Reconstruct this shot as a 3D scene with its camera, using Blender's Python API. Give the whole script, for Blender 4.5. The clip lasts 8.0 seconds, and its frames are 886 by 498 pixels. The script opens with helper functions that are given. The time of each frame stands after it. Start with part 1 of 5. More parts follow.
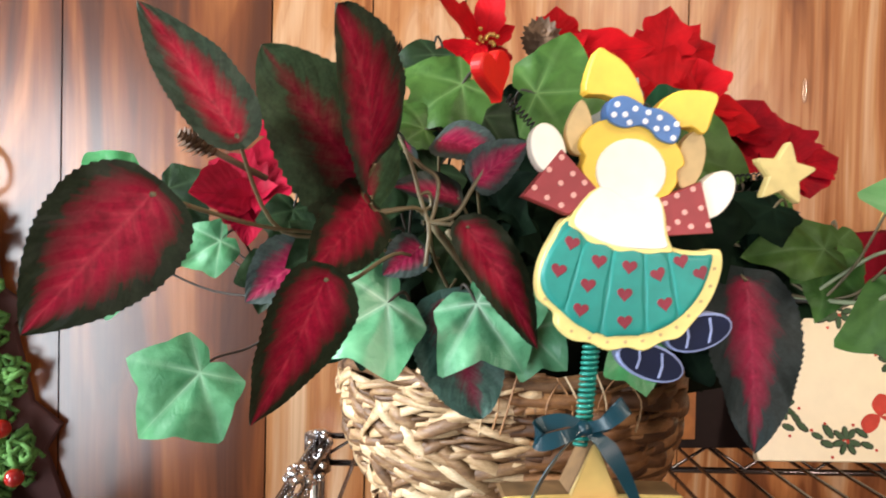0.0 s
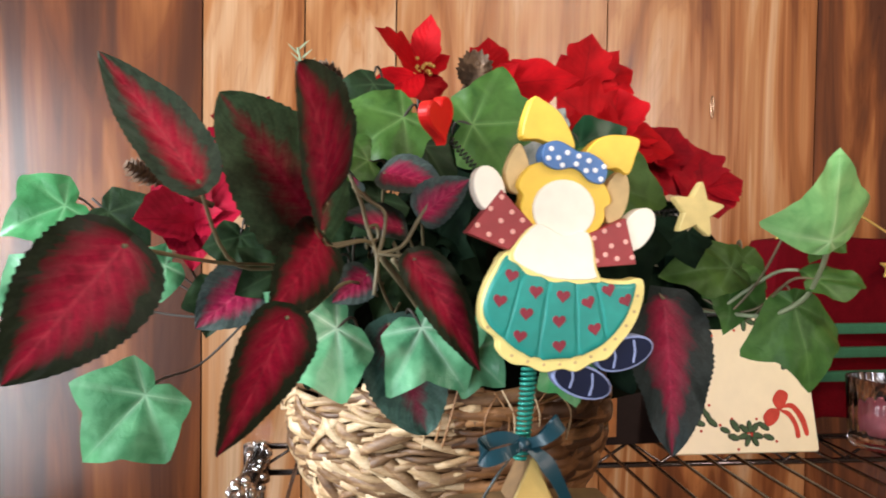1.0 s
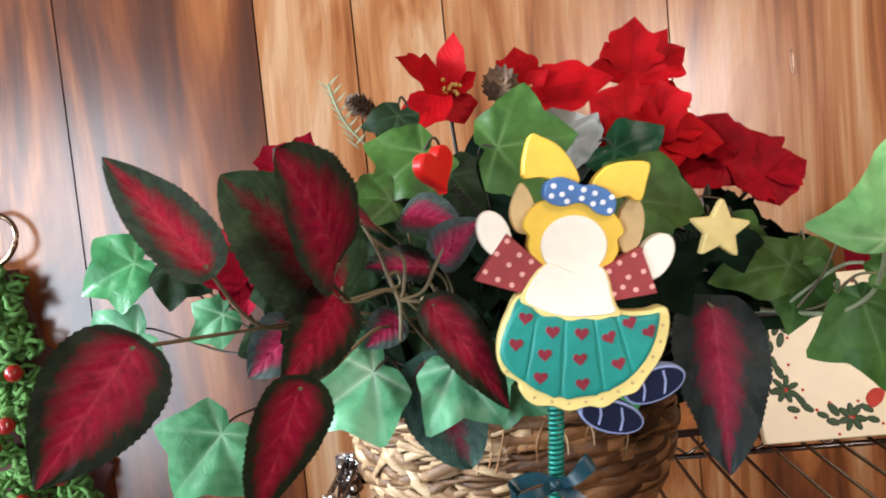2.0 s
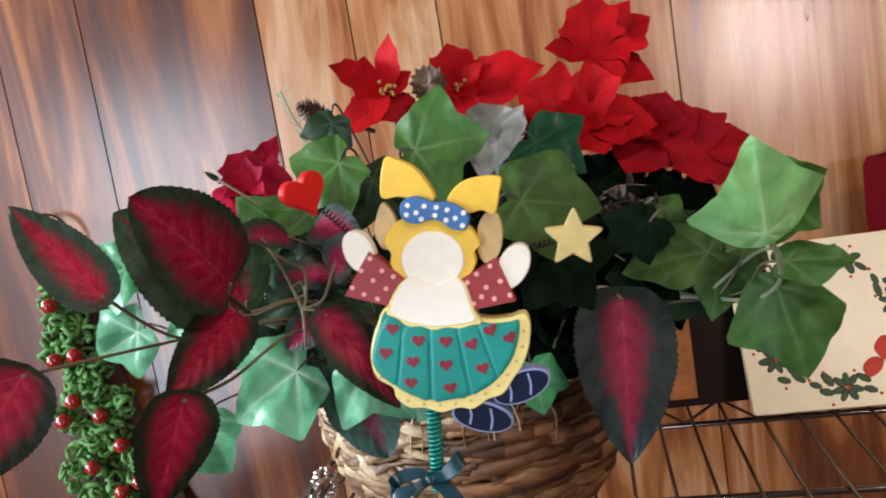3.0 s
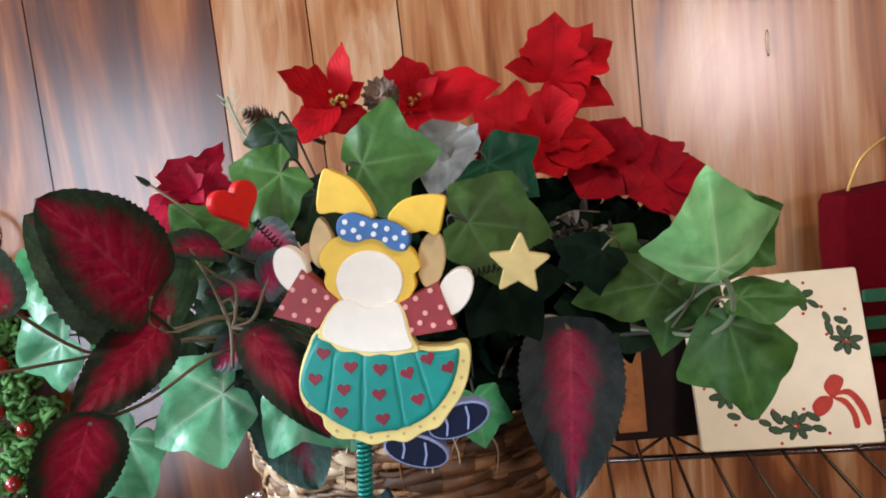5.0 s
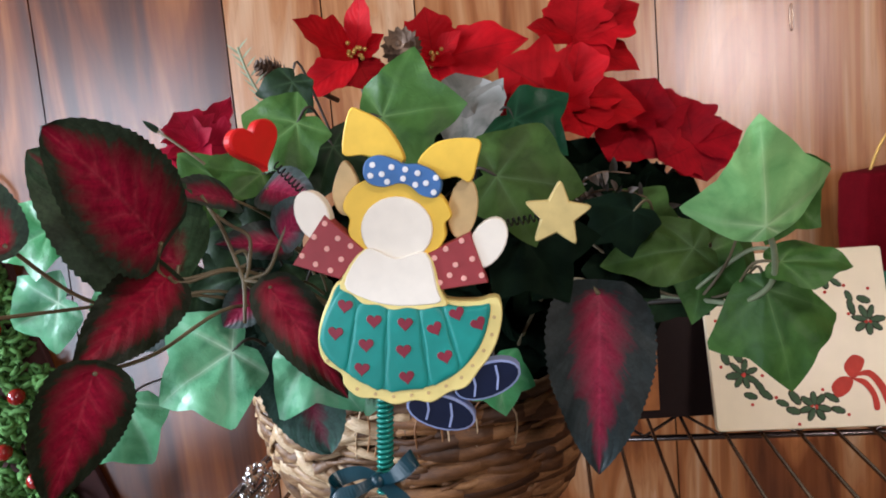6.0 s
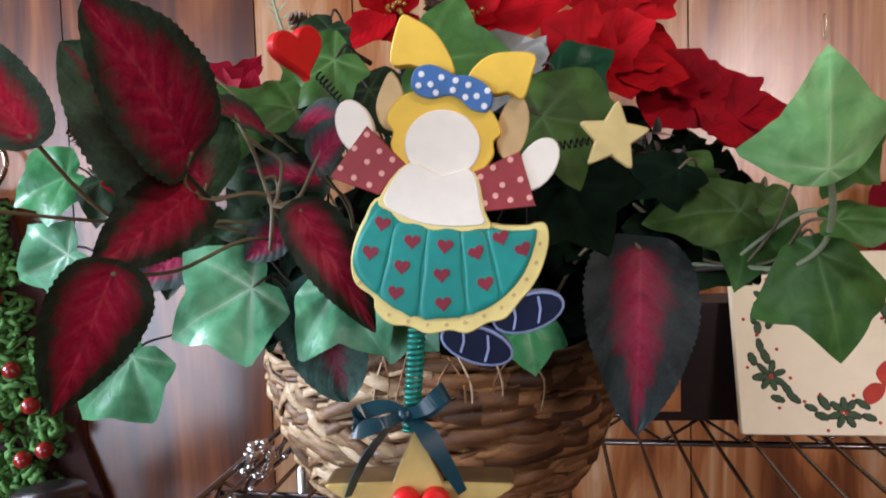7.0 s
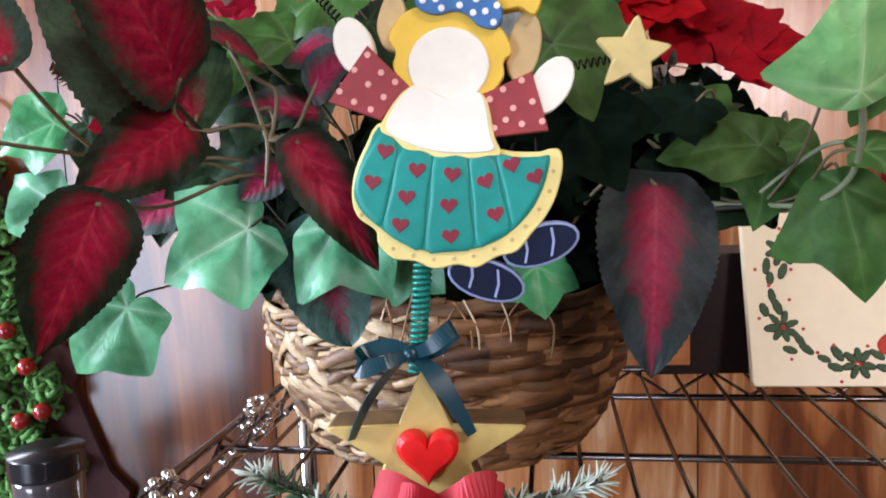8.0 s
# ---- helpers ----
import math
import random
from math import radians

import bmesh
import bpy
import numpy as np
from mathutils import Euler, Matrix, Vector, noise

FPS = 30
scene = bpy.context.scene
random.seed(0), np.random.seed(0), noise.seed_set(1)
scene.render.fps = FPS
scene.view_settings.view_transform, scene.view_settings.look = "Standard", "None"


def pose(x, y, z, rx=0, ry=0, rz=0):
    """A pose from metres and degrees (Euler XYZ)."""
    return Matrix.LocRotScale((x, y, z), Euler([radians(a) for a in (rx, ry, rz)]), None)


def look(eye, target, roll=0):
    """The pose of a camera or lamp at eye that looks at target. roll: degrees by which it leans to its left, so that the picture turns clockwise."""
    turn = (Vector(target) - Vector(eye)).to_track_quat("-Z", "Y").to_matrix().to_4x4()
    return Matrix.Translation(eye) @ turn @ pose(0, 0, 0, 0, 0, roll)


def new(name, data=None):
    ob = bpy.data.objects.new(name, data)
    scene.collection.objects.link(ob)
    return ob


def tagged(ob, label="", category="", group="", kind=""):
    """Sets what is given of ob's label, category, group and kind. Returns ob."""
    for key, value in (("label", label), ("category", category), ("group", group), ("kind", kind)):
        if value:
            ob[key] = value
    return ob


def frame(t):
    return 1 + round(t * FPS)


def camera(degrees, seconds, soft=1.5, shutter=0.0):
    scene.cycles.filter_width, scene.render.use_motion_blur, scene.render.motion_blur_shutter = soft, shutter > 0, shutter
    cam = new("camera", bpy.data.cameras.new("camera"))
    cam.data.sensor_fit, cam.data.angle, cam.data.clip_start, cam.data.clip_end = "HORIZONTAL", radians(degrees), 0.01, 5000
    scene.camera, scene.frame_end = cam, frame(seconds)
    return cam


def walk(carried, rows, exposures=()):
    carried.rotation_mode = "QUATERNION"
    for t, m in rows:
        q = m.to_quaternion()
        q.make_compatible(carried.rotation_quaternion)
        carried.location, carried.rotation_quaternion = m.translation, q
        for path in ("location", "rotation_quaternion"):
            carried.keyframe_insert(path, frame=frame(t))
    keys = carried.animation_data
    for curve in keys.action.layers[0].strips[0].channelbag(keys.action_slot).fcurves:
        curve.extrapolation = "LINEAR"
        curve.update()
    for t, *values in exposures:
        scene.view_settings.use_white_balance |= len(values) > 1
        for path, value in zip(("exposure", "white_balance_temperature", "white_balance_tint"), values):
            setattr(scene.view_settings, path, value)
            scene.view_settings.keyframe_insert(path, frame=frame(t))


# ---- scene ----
cam = camera(62.2, 8.0, soft=1.8, shutter=0.3)
PATH = [
    (0, (0.002, 0.177, 1.352), (0.155, 2.171, 1.313), 1.2),
    (0.5, (0.017, 0.158, 1.366), (0.245, 2.144, 1.349), 0.4),
    (1, (-0.014, 0.154, 1.372), (0.351, 2.119, 1.316), 0.8),
    (1.2, (-0.028, 0.153, 1.376), (0.275, 2.129, 1.306), -0.7),
    (2.3, (0.085, 0.144, 1.423), (-0.006, 2.136, 1.276), -5.9),
    (2.5, (0.115, 0.135, 1.427), (-0.078, 2.121, 1.294), -6.5),
    (3, (0.169, 0.134, 1.433), (-0.107, 2.1, 1.187), -9.3),
    (3.5, (0.192, 0.143, 1.436), (-0.057, 2.117, 1.23), -9.4),
    (4, (0.196, 0.149, 1.435), (-0.06, 2.121, 1.228), -9.2),
    (4.5, (0.186, 0.15, 1.433), (-0.034, 2.126, 1.216), -7.6),
    (4.7, (0.183, 0.153, 1.433), (-0.009, 2.133, 1.227), -7.2),
    (6, (0.156, 0.176, 1.412), (0.005, 2.155, 1.168), -5.0),
    (6.5, (0.148, 0.188, 1.4), (-0.013, 2.165, 1.149), -4.4),
    (7, (0.133, 0.188, 1.359), (-0.012, 2.179, 1.225), -1.7),
    (7.5, (0.129, 0.198, 1.346), (-0.002, 2.188, 1.19), -2.0),
    (8, (0.128, 0.205, 1.341), (-0.017, 2.188, 1.128), -2.1),
]
walk(cam, [(t, look(eye, target, roll)) for t, eye, target, roll in PATH],
     exposures=[(0.0, 0.42, 6420, 10), (0.5, 0.30, 6400, 10), (1.2, 0.22, 6350, 10), (2.5, 0.12, 6000, 10), (3.5, -0.16, 5880, 11), (4.5, -0.09, 5800, 11), (6.0, -0.16, 5760, 13), (6.5, -0.22, 5750, 14), (7.0, -0.26, 5740, 15), (7.5, -0.05, 5700, 14), (8.0, 0.13, 5670, 14)])

# ---- world and lights ----
world = bpy.data.worlds.new("sky")
scene.world = world
world.use_nodes = True
wn = world.node_tree
sky = wn.nodes.new("ShaderNodeTexSky")
sky.sky_type, sky.sun_disc = "NISHITA", False
sky.sun_elevation, sky.sun_rotation = radians(35), radians(200)
wn.links.new(sky.outputs[0], wn.nodes["Background"].inputs[0])
wn.nodes["Background"].inputs[1].default_value = 0.1


def area(name, at, aim, sx, sy, watts, colour):
    d = bpy.data.lights.new(name, "AREA")
    d.shape, d.size, d.size_y, d.energy, d.color = "RECTANGLE", sx, sy, watts, colour
    ob = new(name, d)
    ob.matrix_world = look(at, aim)
    return ob


area("glass_door_light", (-1.90, -2.16, 1.05), (-1.60, 1.0, 1.10), 1.14, 1.90, 66, (0.84, 0.93, 1.0))
area("window_light_3", (-2.52, 0.05, 1.96), (0.1, 0.60, 1.35), 0.90, 0.74, 150, (0.90, 0.95, 1.0))
# warm light added from the upper right; no lamp is seen there
ceiling = area("added_warm_light", (0.75, -0.30, 2.318), (0.75, -0.299, 0.0), 0.26, 0.26, 13, (1.0, 0.86, 0.70))
ceiling.data.shape = "DISK"
area("window_light_2", (1.42, -2.16, 1.82), (1.2, 1.0, 1.68), 0.52, 0.52, 25, (1.0, 0.81, 0.71))


# ---- materials ----
def nodes_of(name, rough=0.5, metal=0.0, spec=0.5, coat=0.0):
    m = bpy.data.materials.new(name)
    m.use_nodes = True
    t = m.node_tree
    b = t.nodes["Principled BSDF"]
    b.inputs["Roughness"].default_value = rough
    b.inputs["Metallic"].default_value = metal
    b.inputs["Specular IOR Level"].default_value = spec
    b.inputs["Coat Weight"].default_value = coat
    return m, t, b


def nd(t, kind, **kw):
    n = t.nodes.new("ShaderNode" + kind)
    for k, v in kw.items():
        n.inputs[k.replace("_", " ")].default_value = v
    return n


def ramp(t, src, stops):
    r = t.nodes.new("ShaderNodeValToRGB")
    e = r.color_ramp.elements
    while len(e) < len(stops):
        e.new(0.5)
    for k, (p, c) in zip(e, stops):
        k.position, k.color = p, (*c, 1)
    t.links.new(src, r.inputs[0])
    return r


def math_node(t, op, a, b=None, clamp=False):
    n = t.nodes.new("ShaderNodeMath")
    n.operation, n.use_clamp = op, clamp
    for i, v in enumerate((a, b)):
        if v is None:
            continue
        if isinstance(v, (int, float)):
            n.inputs[i].default_value = v
        else:
            t.links.new(v, n.inputs[i])
    return n.outputs[0]


def mix(t, fac, a, b, mode="MIX"):
    n = t.nodes.new("ShaderNodeMix")
    n.data_type, n.blend_type = "RGBA", mode
    for i, v in ((0, fac), (6, a), (7, b)):
        if isinstance(v, tuple):
            n.inputs[i].default_value = (*v, 1)
        elif isinstance(v, (int, float)):
            n.inputs[i].default_value = v
        else:
            t.links.new(v, n.inputs[i])
    return n.outputs[2]


def bump(t, b, height, strength=0.3, dist=0.001):
    n = nd(t, "Bump", Strength=strength, Distance=dist)
    t.links.new(height, n.inputs["Height"])
    t.links.new(n.outputs[0], b.inputs["Normal"])


def coords(t, sx=1, sy=1, sz=1, out="Object", shift=False):
    tc, mp = t.nodes.new("ShaderNodeTexCoord"), t.nodes.new("ShaderNodeMapping")
    mp.inputs["Scale"].default_value = (sx, sy, sz)
    t.links.new(tc.outputs[out], mp.inputs[0])
    if shift:
        oi = t.nodes.new("ShaderNodeObjectInfo")
        cx = t.nodes.new("ShaderNodeCombineXYZ")
        for i, k in enumerate((7.3, 3.1, 11.7)):
            t.links.new(math_node(t, "MULTIPLY", oi.outputs["Random"], k), cx.inputs[i])
        t.links.new(cx.outputs[0], mp.inputs["Location"])
    return mp.outputs[0]


def plain(name, colour, rough=0.5, metal=0.0, grain=120.0, vary=0.18, relief=0.15, coat=0.0, spec=0.5):
    """A surface of one paint, with fine mottling and relief."""
    m, t, b = nodes_of(name, rough, metal, spec, coat)
    co = coords(t)
    n1, n2 = nd(t, "TexNoise", Scale=grain, Detail=6.0), nd(t, "TexNoise", Scale=grain * 0.15, Detail=3.0)
    for n in (n1, n2):
        t.links.new(co, n.inputs["Vector"])
    f = math_node(t, "MULTIPLY", n1.outputs[0], n2.outputs[0])
    lo, hi = [c * (1 - vary) for c in colour], [min(1, c * (1 + vary)) for c in colour]
    r = ramp(t, f, [(0.1, lo), (0.45, hi)])
    t.links.new(r.outputs[0], b.inputs["Base Color"])
    bump(t, b, n1.outputs[0], relief, 0.0006)
    return m


def wood_panel():
    """Varnished panelling: long cathedral figure, streaks and fine grain; each board has its own tone."""
    m, t, b = nodes_of("wood_panel", 0.32, spec=0.4, coat=0.8)
    b.inputs["Coat Roughness"].default_value = 0.24
    tone = t.nodes.new("ShaderNodeAttribute")
    tone.attribute_type, tone.attribute_name = "OBJECT", "tone"
    big = nd(t, "TexNoise", Scale=1.0, Detail=3.0, Distortion=1.9)
    t.links.new(coords(t, 12.0, 12.0, 1.7, shift=True), big.inputs["Vector"])
    wave = nd(t, "TexNoise", Scale=1.0, Detail=5.0, Distortion=1.2)
    t.links.new(coords(t, 22, 22, 1.3, shift=True), wave.inputs["Vector"])
    fine = nd(t, "TexNoise", Scale=1.0, Detail=6.0)
    t.links.new(coords(t, 260, 260, 6, shift=True), fine.inputs["Vector"])
    lines = math_node(t, "FRACT", math_node(t, "MULTIPLY", big.outputs[0], 11.0))
    f = math_node(t, "ADD", math_node(t, "SUBTRACT", math_node(t, "MULTIPLY", big.outputs[0], 1.25), 0.095), math_node(t, "MULTIPLY", wave.outputs[0], 0.31))
    f = math_node(t, "ADD", f, math_node(t, "SUBTRACT", math_node(t, "MULTIPLY", tone.outputs["Fac"], 0.42), 0.32))
    c1 = ramp(t, f, [(0.30, (0.075, 0.023, 0.010)), (0.45, (0.16, 0.046, 0.014)), (0.58, (0.31, 0.110, 0.033)), (0.72, (0.43, 0.196, 0.078)), (0.92, (0.56, 0.350, 0.20))])
    c3 = ramp(t, lines, [(0.0, (0.60, 0.52, 0.48)), (0.10, (0.78, 0.73, 0.70)), (0.34, (1.0, 1.0, 1.0)), (1.0, (0.88, 0.86, 0.84))])
    c4 = ramp(t, fine.outputs[0], [(0.35, (0.84, 0.80, 0.77)), (0.6, (1.0, 1.0, 1.0))])
    col = mix(t, 0.34, c1.outputs[0], c3.outputs[0], "MULTIPLY")
    col = mix(t, 0.85, col, c4.outputs[0], "MULTIPLY")
    t.links.new(col, b.inputs["Base Color"])
    rr = ramp(t, wave.outputs[0], [(0.3, (0.27,) * 3), (0.7, (0.22,) * 3)])
    t.links.new(rr.outputs[0], b.inputs["Roughness"])
    bump(t, b, wave.outputs[0], 0.10, 0.003)
    return m


def leaf_coleus(name="coleus_leaf", dark=(0.013, 0.019, 0.010), red=(0.22, 0.005, 0.028), pink=(0.60, 0.10, 0.13), reach=0.0):
    """Dark toothed margin round a crimson middle, with pale ribs. UV: across, along."""
    m, t, b = nodes_of(name, 0.45, spec=0.13)
    uv = t.nodes.new("ShaderNodeTexCoord")
    sp = t.nodes.new("ShaderNodeSeparateXYZ")
    t.links.new(uv.outputs["UV"], sp.inputs[0])
    off = math_node(t, "ABSOLUTE", math_node(t, "SUBTRACT", sp.outputs[0], 0.5))
    no = nd(t, "TexNoise", Scale=95.0, Detail=5.0, Distortion=0.6)
    t.links.new(coords(t), no.inputs["Vector"])
    weave = nd(t, "TexNoise", Scale=900.0, Detail=2.0)
    t.links.new(coords(t), weave.inputs["Vector"])
    blotch = nd(t, "TexNoise", Scale=330.0, Detail=6.0, Distortion=1.0)
    t.links.new(coords(t), blotch.inputs["Vector"])
    # the red field narrows to the tip
    edge = math_node(t, "ADD", off, math_node(t, "MULTIPLY", math_node(t, "POWER", sp.outputs[1], 2.0), 0.22))
    edge = math_node(t, "ADD", edge, reach)
    edge = math_node(t, "ADD", edge, math_node(t, "MULTIPLY", math_node(t, "SUBTRACT", no.outputs[0], 0.5), 0.22))
    edge = math_node(t, "ADD", edge, math_node(t, "MULTIPLY", math_node(t, "SUBTRACT", blotch.outputs[0], 0.5), 0.12))
    vein = math_node(t, "FRACT", math_node(t, "MULTIPLY", math_node(t, "SUBTRACT", sp.outputs[1], math_node(t, "MULTIPLY", off, 0.75)), 6.0))
    vein = math_node(t, "ABSOLUTE", math_node(t, "SUBTRACT", vein, 0.5))
    edge = math_node(t, "ADD", edge, math_node(t, "SUBTRACT", math_node(t, "MULTIPLY", vein, 0.08), 0.02))
    # the dye feathers out along the side veins
    run = t.nodes.new("ShaderNodeCombineXYZ")
    t.links.new(math_node(t, "MULTIPLY", math_node(t, "SUBTRACT", sp.outputs[1], math_node(t, "MULTIPLY", off, 0.75)), 30.0), run.inputs[0])
    t.links.new(math_node(t, "MULTIPLY", sp.outputs[0], 3.2), run.inputs[1])
    streak = nd(t, "TexNoise", Scale=1.0, Detail=4.0, Distortion=0.5)
    t.links.new(run.outputs[0], streak.inputs["Vector"])
    edge = math_node(t, "ADD", edge, math_node(t, "MULTIPLY", math_node(t, "SUBTRACT", streak.outputs[0], 0.5), 0.22))
    base = ramp(t, edge, [(0.0, red), (0.16, tuple(0.9 * c for c in red)), (0.30, tuple(0.40 * c + 0.5 * d for c, d in zip(red, dark))), (0.39, dark), (0.5, dark)])
    rib = math_node(t, "FRACT", math_node(t, "MULTIPLY", math_node(t, "SUBTRACT", sp.outputs[1], math_node(t, "ADD", math_node(t, "MULTIPLY", off, 0.75), math_node(t, "MULTIPLY", no.outputs[0], 0.10))), 6.0))
    rib = math_node(t, "ABSOLUTE", math_node(t, "SUBTRACT", rib, 0.5))
    ribm = ramp(t, rib, [(0.0, (0.24,) * 3), (0.06, (0.12,) * 3), (0.25, (0.0,) * 3)])
    mid = ramp(t, off, [(0.0, (0.30,) * 3), (0.03, (0.0,) * 3)])
    inner = ramp(t, edge, [(0.12, (1, 1, 1)), (0.30, (0, 0, 0))])
    f = math_node(t, "MAXIMUM", ribm.outputs[0], mid.outputs[0])
    f = math_node(t, "MULTIPLY", f, inner.outputs[0])
    f = math_node(t, "MULTIPLY", f, math_node(t, "MULTIPLY", no.outputs[0], 1.15))
    col = mix(t, f, base.outputs[0], pink)
    blot = ramp(t, math_node(t, "MULTIPLY", math_node(t, "ADD", no.outputs[0], blotch.outputs[0]), 0.5), [(0.36, (0.55, 0.55, 0.55)), (0.62, (1.3, 1.3, 1.3))])
    col = mix(t, 0.8, col, blot.outputs[0], "MULTIPLY")
    col = mix(t, 0.55, col, ramp(t, streak.outputs[0], [(0.30, (0.62, 0.60, 0.60)), (0.66, (1.30, 1.26, 1.26))]).outputs[0], "MULTIPLY")
    t.links.new(col, b.inputs["Base Color"])
    h = math_node(t, "ADD", math_node(t, "MULTIPLY", rib, 1.2), math_node(t, "MULTIPLY", weave.outputs[0], 0.25))
    h = math_node(t, "ADD", h, math_node(t, "MULTIPLY", blotch.outputs[0], 0.5))
    bump(t, b, h, 0.40, 0.0009)
    return m


def leaf_ivy(name, c_lo, c_hi, vein, rough=0.42, spec=0.20):
    """Silk ivy. UV: nearness to a lobe's rib, way out from the stalk."""
    m, t, b = nodes_of(name, rough, spec=spec)
    uv = t.nodes.new("ShaderNodeTexCoord")
    sp = t.nodes.new("ShaderNodeSeparateXYZ")
    t.links.new(uv.outputs["UV"], sp.inputs[0])
    no = nd(t, "TexNoise", Scale=60.0, Detail=6.0, Distortion=0.8)
    weave = nd(t, "TexNoise", Scale=1100.0, Detail=2.0)
    for n in (no, weave):
        t.links.new(coords(t), n.inputs["Vector"])
    base = ramp(t, no.outputs[0], [(0.28, c_lo), (0.7, c_hi)])
    d = math_node(t, "MULTIPLY", sp.outputs[0], sp.outputs[1])
    d = math_node(t, "ADD", d, math_node(t, "MULTIPLY", math_node(t, "SUBTRACT", no.outputs[0], 0.5), 0.03))
    vm = ramp(t, d, [(0.0, (0.66,) * 3), (0.024, (0.26,) * 3), (0.11, (0.0,) * 3)])
    fade = math_node(t, "SUBTRACT", 1.15, sp.outputs[1], True)
    col = mix(t, math_node(t, "MULTIPLY", vm.outputs[0], fade), base.outputs[0], vein)
    t.links.new(col, b.inputs["Base Color"])
    cr = nd(t, "TexNoise", Scale=150.0, Detail=3.0, Distortion=1.5)
    t.links.new(coords(t), cr.inputs["Vector"])
    h = math_node(t, "ADD", cr.outputs[0], math_node(t, "MULTIPLY", weave.outputs[0], 0.25))
    bump(t, b, h, 0.35, 0.0012)
    return m


def petal_red(name="red_fabric_petal", lo=(0.24, 0.0015, 0.004), hi=(0.46, 0.004, 0.008)):
    """Pressed fabric petal with a rib and fine side veins. UV: across, along."""
    m, t, b = nodes_of(name, 0.58, spec=0.09)
    uv = t.nodes.new("ShaderNodeTexCoord")
    sp = t.nodes.new("ShaderNodeSeparateXYZ")
    t.links.new(uv.outputs["UV"], sp.inputs[0])
    off = math_node(t, "ABSOLUTE", math_node(t, "SUBTRACT", sp.outputs[0], 0.5))
    no, weave = nd(t, "TexNoise", Scale=70.0, Detail=5.0), nd(t, "TexNoise", Scale=1200.0, Detail=2.0)
    for n in (no, weave):
        t.links.new(coords(t), n.inputs["Vector"])
    vein = math_node(t, "FRACT", math_node(t, "MULTIPLY", math_node(t, "SUBTRACT", math_node(t, "ADD", sp.outputs[1], math_node(t, "MULTIPLY", no.outputs[0], 0.08)), math_node(t, "MULTIPLY", off, 0.8)), 7.0))
    vein = math_node(t, "ABSOLUTE", math_node(t, "SUBTRACT", vein, 0.5))
    col = ramp(t, no.outputs[0], [(0.25, lo), (0.7, hi)]).outputs[0]
    col = mix(t, 0.28, col, ramp(t, vein, [(0.0, (0.60, 0.60, 0.60)), (0.10, (1, 1, 1))]).outputs[0], "MULTIPLY")
    col = mix(t, 0.6, col, ramp(t, off, [(0.0, (0.50, 0.45, 0.45)), (0.025, (1, 1, 1))]).outputs[0], "MULTIPLY")
    t.links.new(col, b.inputs["Base Color"])
    h = math_node(t, "ADD", math_node(t, "MULTIPLY", vein, 1.4), math_node(t, "ADD", weave.outputs[0], no.outputs[0]))
    bump(t, b, h, 0.30, 0.0008)
    return m


def straw(name="willow_straw", tones=((0.060, 0.026, 0.010), (0.20, 0.105, 0.044), (0.46, 0.31, 0.16), (0.66, 0.51, 0.32))):
    m, t, b = nodes_of(name, 0.5)
    oi = t.nodes.new("ShaderNodeObjectInfo")
    ge = t.nodes.new("ShaderNodeNewGeometry")
    no, fi = nd(t, "TexNoise", Scale=55.0, Detail=5.0), nd(t, "TexNoise", Scale=420.0, Detail=4.0)
    for n in (no, fi):
        t.links.new(coords(t, 1, 1, 4), n.inputs["Vector"])
    f = math_node(t, "ADD", math_node(t, "MULTIPLY", no.outputs[0], 0.7), math_node(t, "MULTIPLY", math_node(t, "FRACT", math_node(t, "ADD", ge.outputs["Random Per Island"], oi.outputs["Random"])), 0.5))
    col = ramp(t, f, list(zip((0.25, 0.5, 0.68, 0.86), tones)))
    fine = ramp(t, fi.outputs[0], [(0.35, (0.75, 0.7, 0.66)), (0.6, (1, 1, 1))])
    t.links.new(mix(t, 0.8, col.outputs[0], fine.outputs[0], "MULTIPLY"), b.inputs["Base Color"])
    bump(t, b, fi.outputs[0], 0.5, 0.0008)
    return m


M_WALL = wood_panel()
M_GAP = plain("groove_board", (0.15, 0.075, 0.04), 0.8)
M_PLASTER = plain("brown_wall_paint", (0.10, 0.065, 0.042), 0.85, grain=40)
M_CEIL = plain("ceiling_paint", (0.26, 0.22, 0.18), 0.9, grain=40)
M_FLOOR = plain("floor_boards", (0.09, 0.05, 0.028), 0.45, grain=30)
M_FRAME = plain("white_paint", (0.78, 0.78, 0.76), 0.4)
M_CHROME = plain("dull_chrome", (0.17, 0.145, 0.135), 0.22, 1.0, grain=300, relief=0.05)
M_BEAD = plain("silver_bead", (0.80, 0.80, 0.80), 0.08, 1.0, relief=0.02)
M_COL = leaf_coleus(red=(0.27, 0.007, 0.030), reach=-0.03)
M_COLE = leaf_coleus("coleus_leaf_crimson", (0.024, 0.040, 0.026), (0.27, 0.006, 0.034), (0.62, 0.14, 0.18), -0.08)
M_COLG = leaf_coleus("coleus_leaf_green", (0.034, 0.056, 0.038), (0.36, 0.008, 0.034), (0.60, 0.12, 0.15), 0.03)
M_COLB = leaf_coleus("coleus_leaf_bluish", (0.014, 0.020, 0.020), (0.23, 0.008, 0.038), (0.42, 0.08, 0.14), 0.075)
M_COLW = leaf_coleus("coleus_leaf_wide_margin", (0.036, 0.074, 0.036), (0.22, 0.008, 0.028), (0.40, 0.08, 0.12), 0.12)
M_COLN = leaf_coleus("coleus_leaf_blue_green", (0.030, 0.066, 0.050), (0.16, 0.008, 0.030), (0.30, 0.06, 0.10), 0.10)
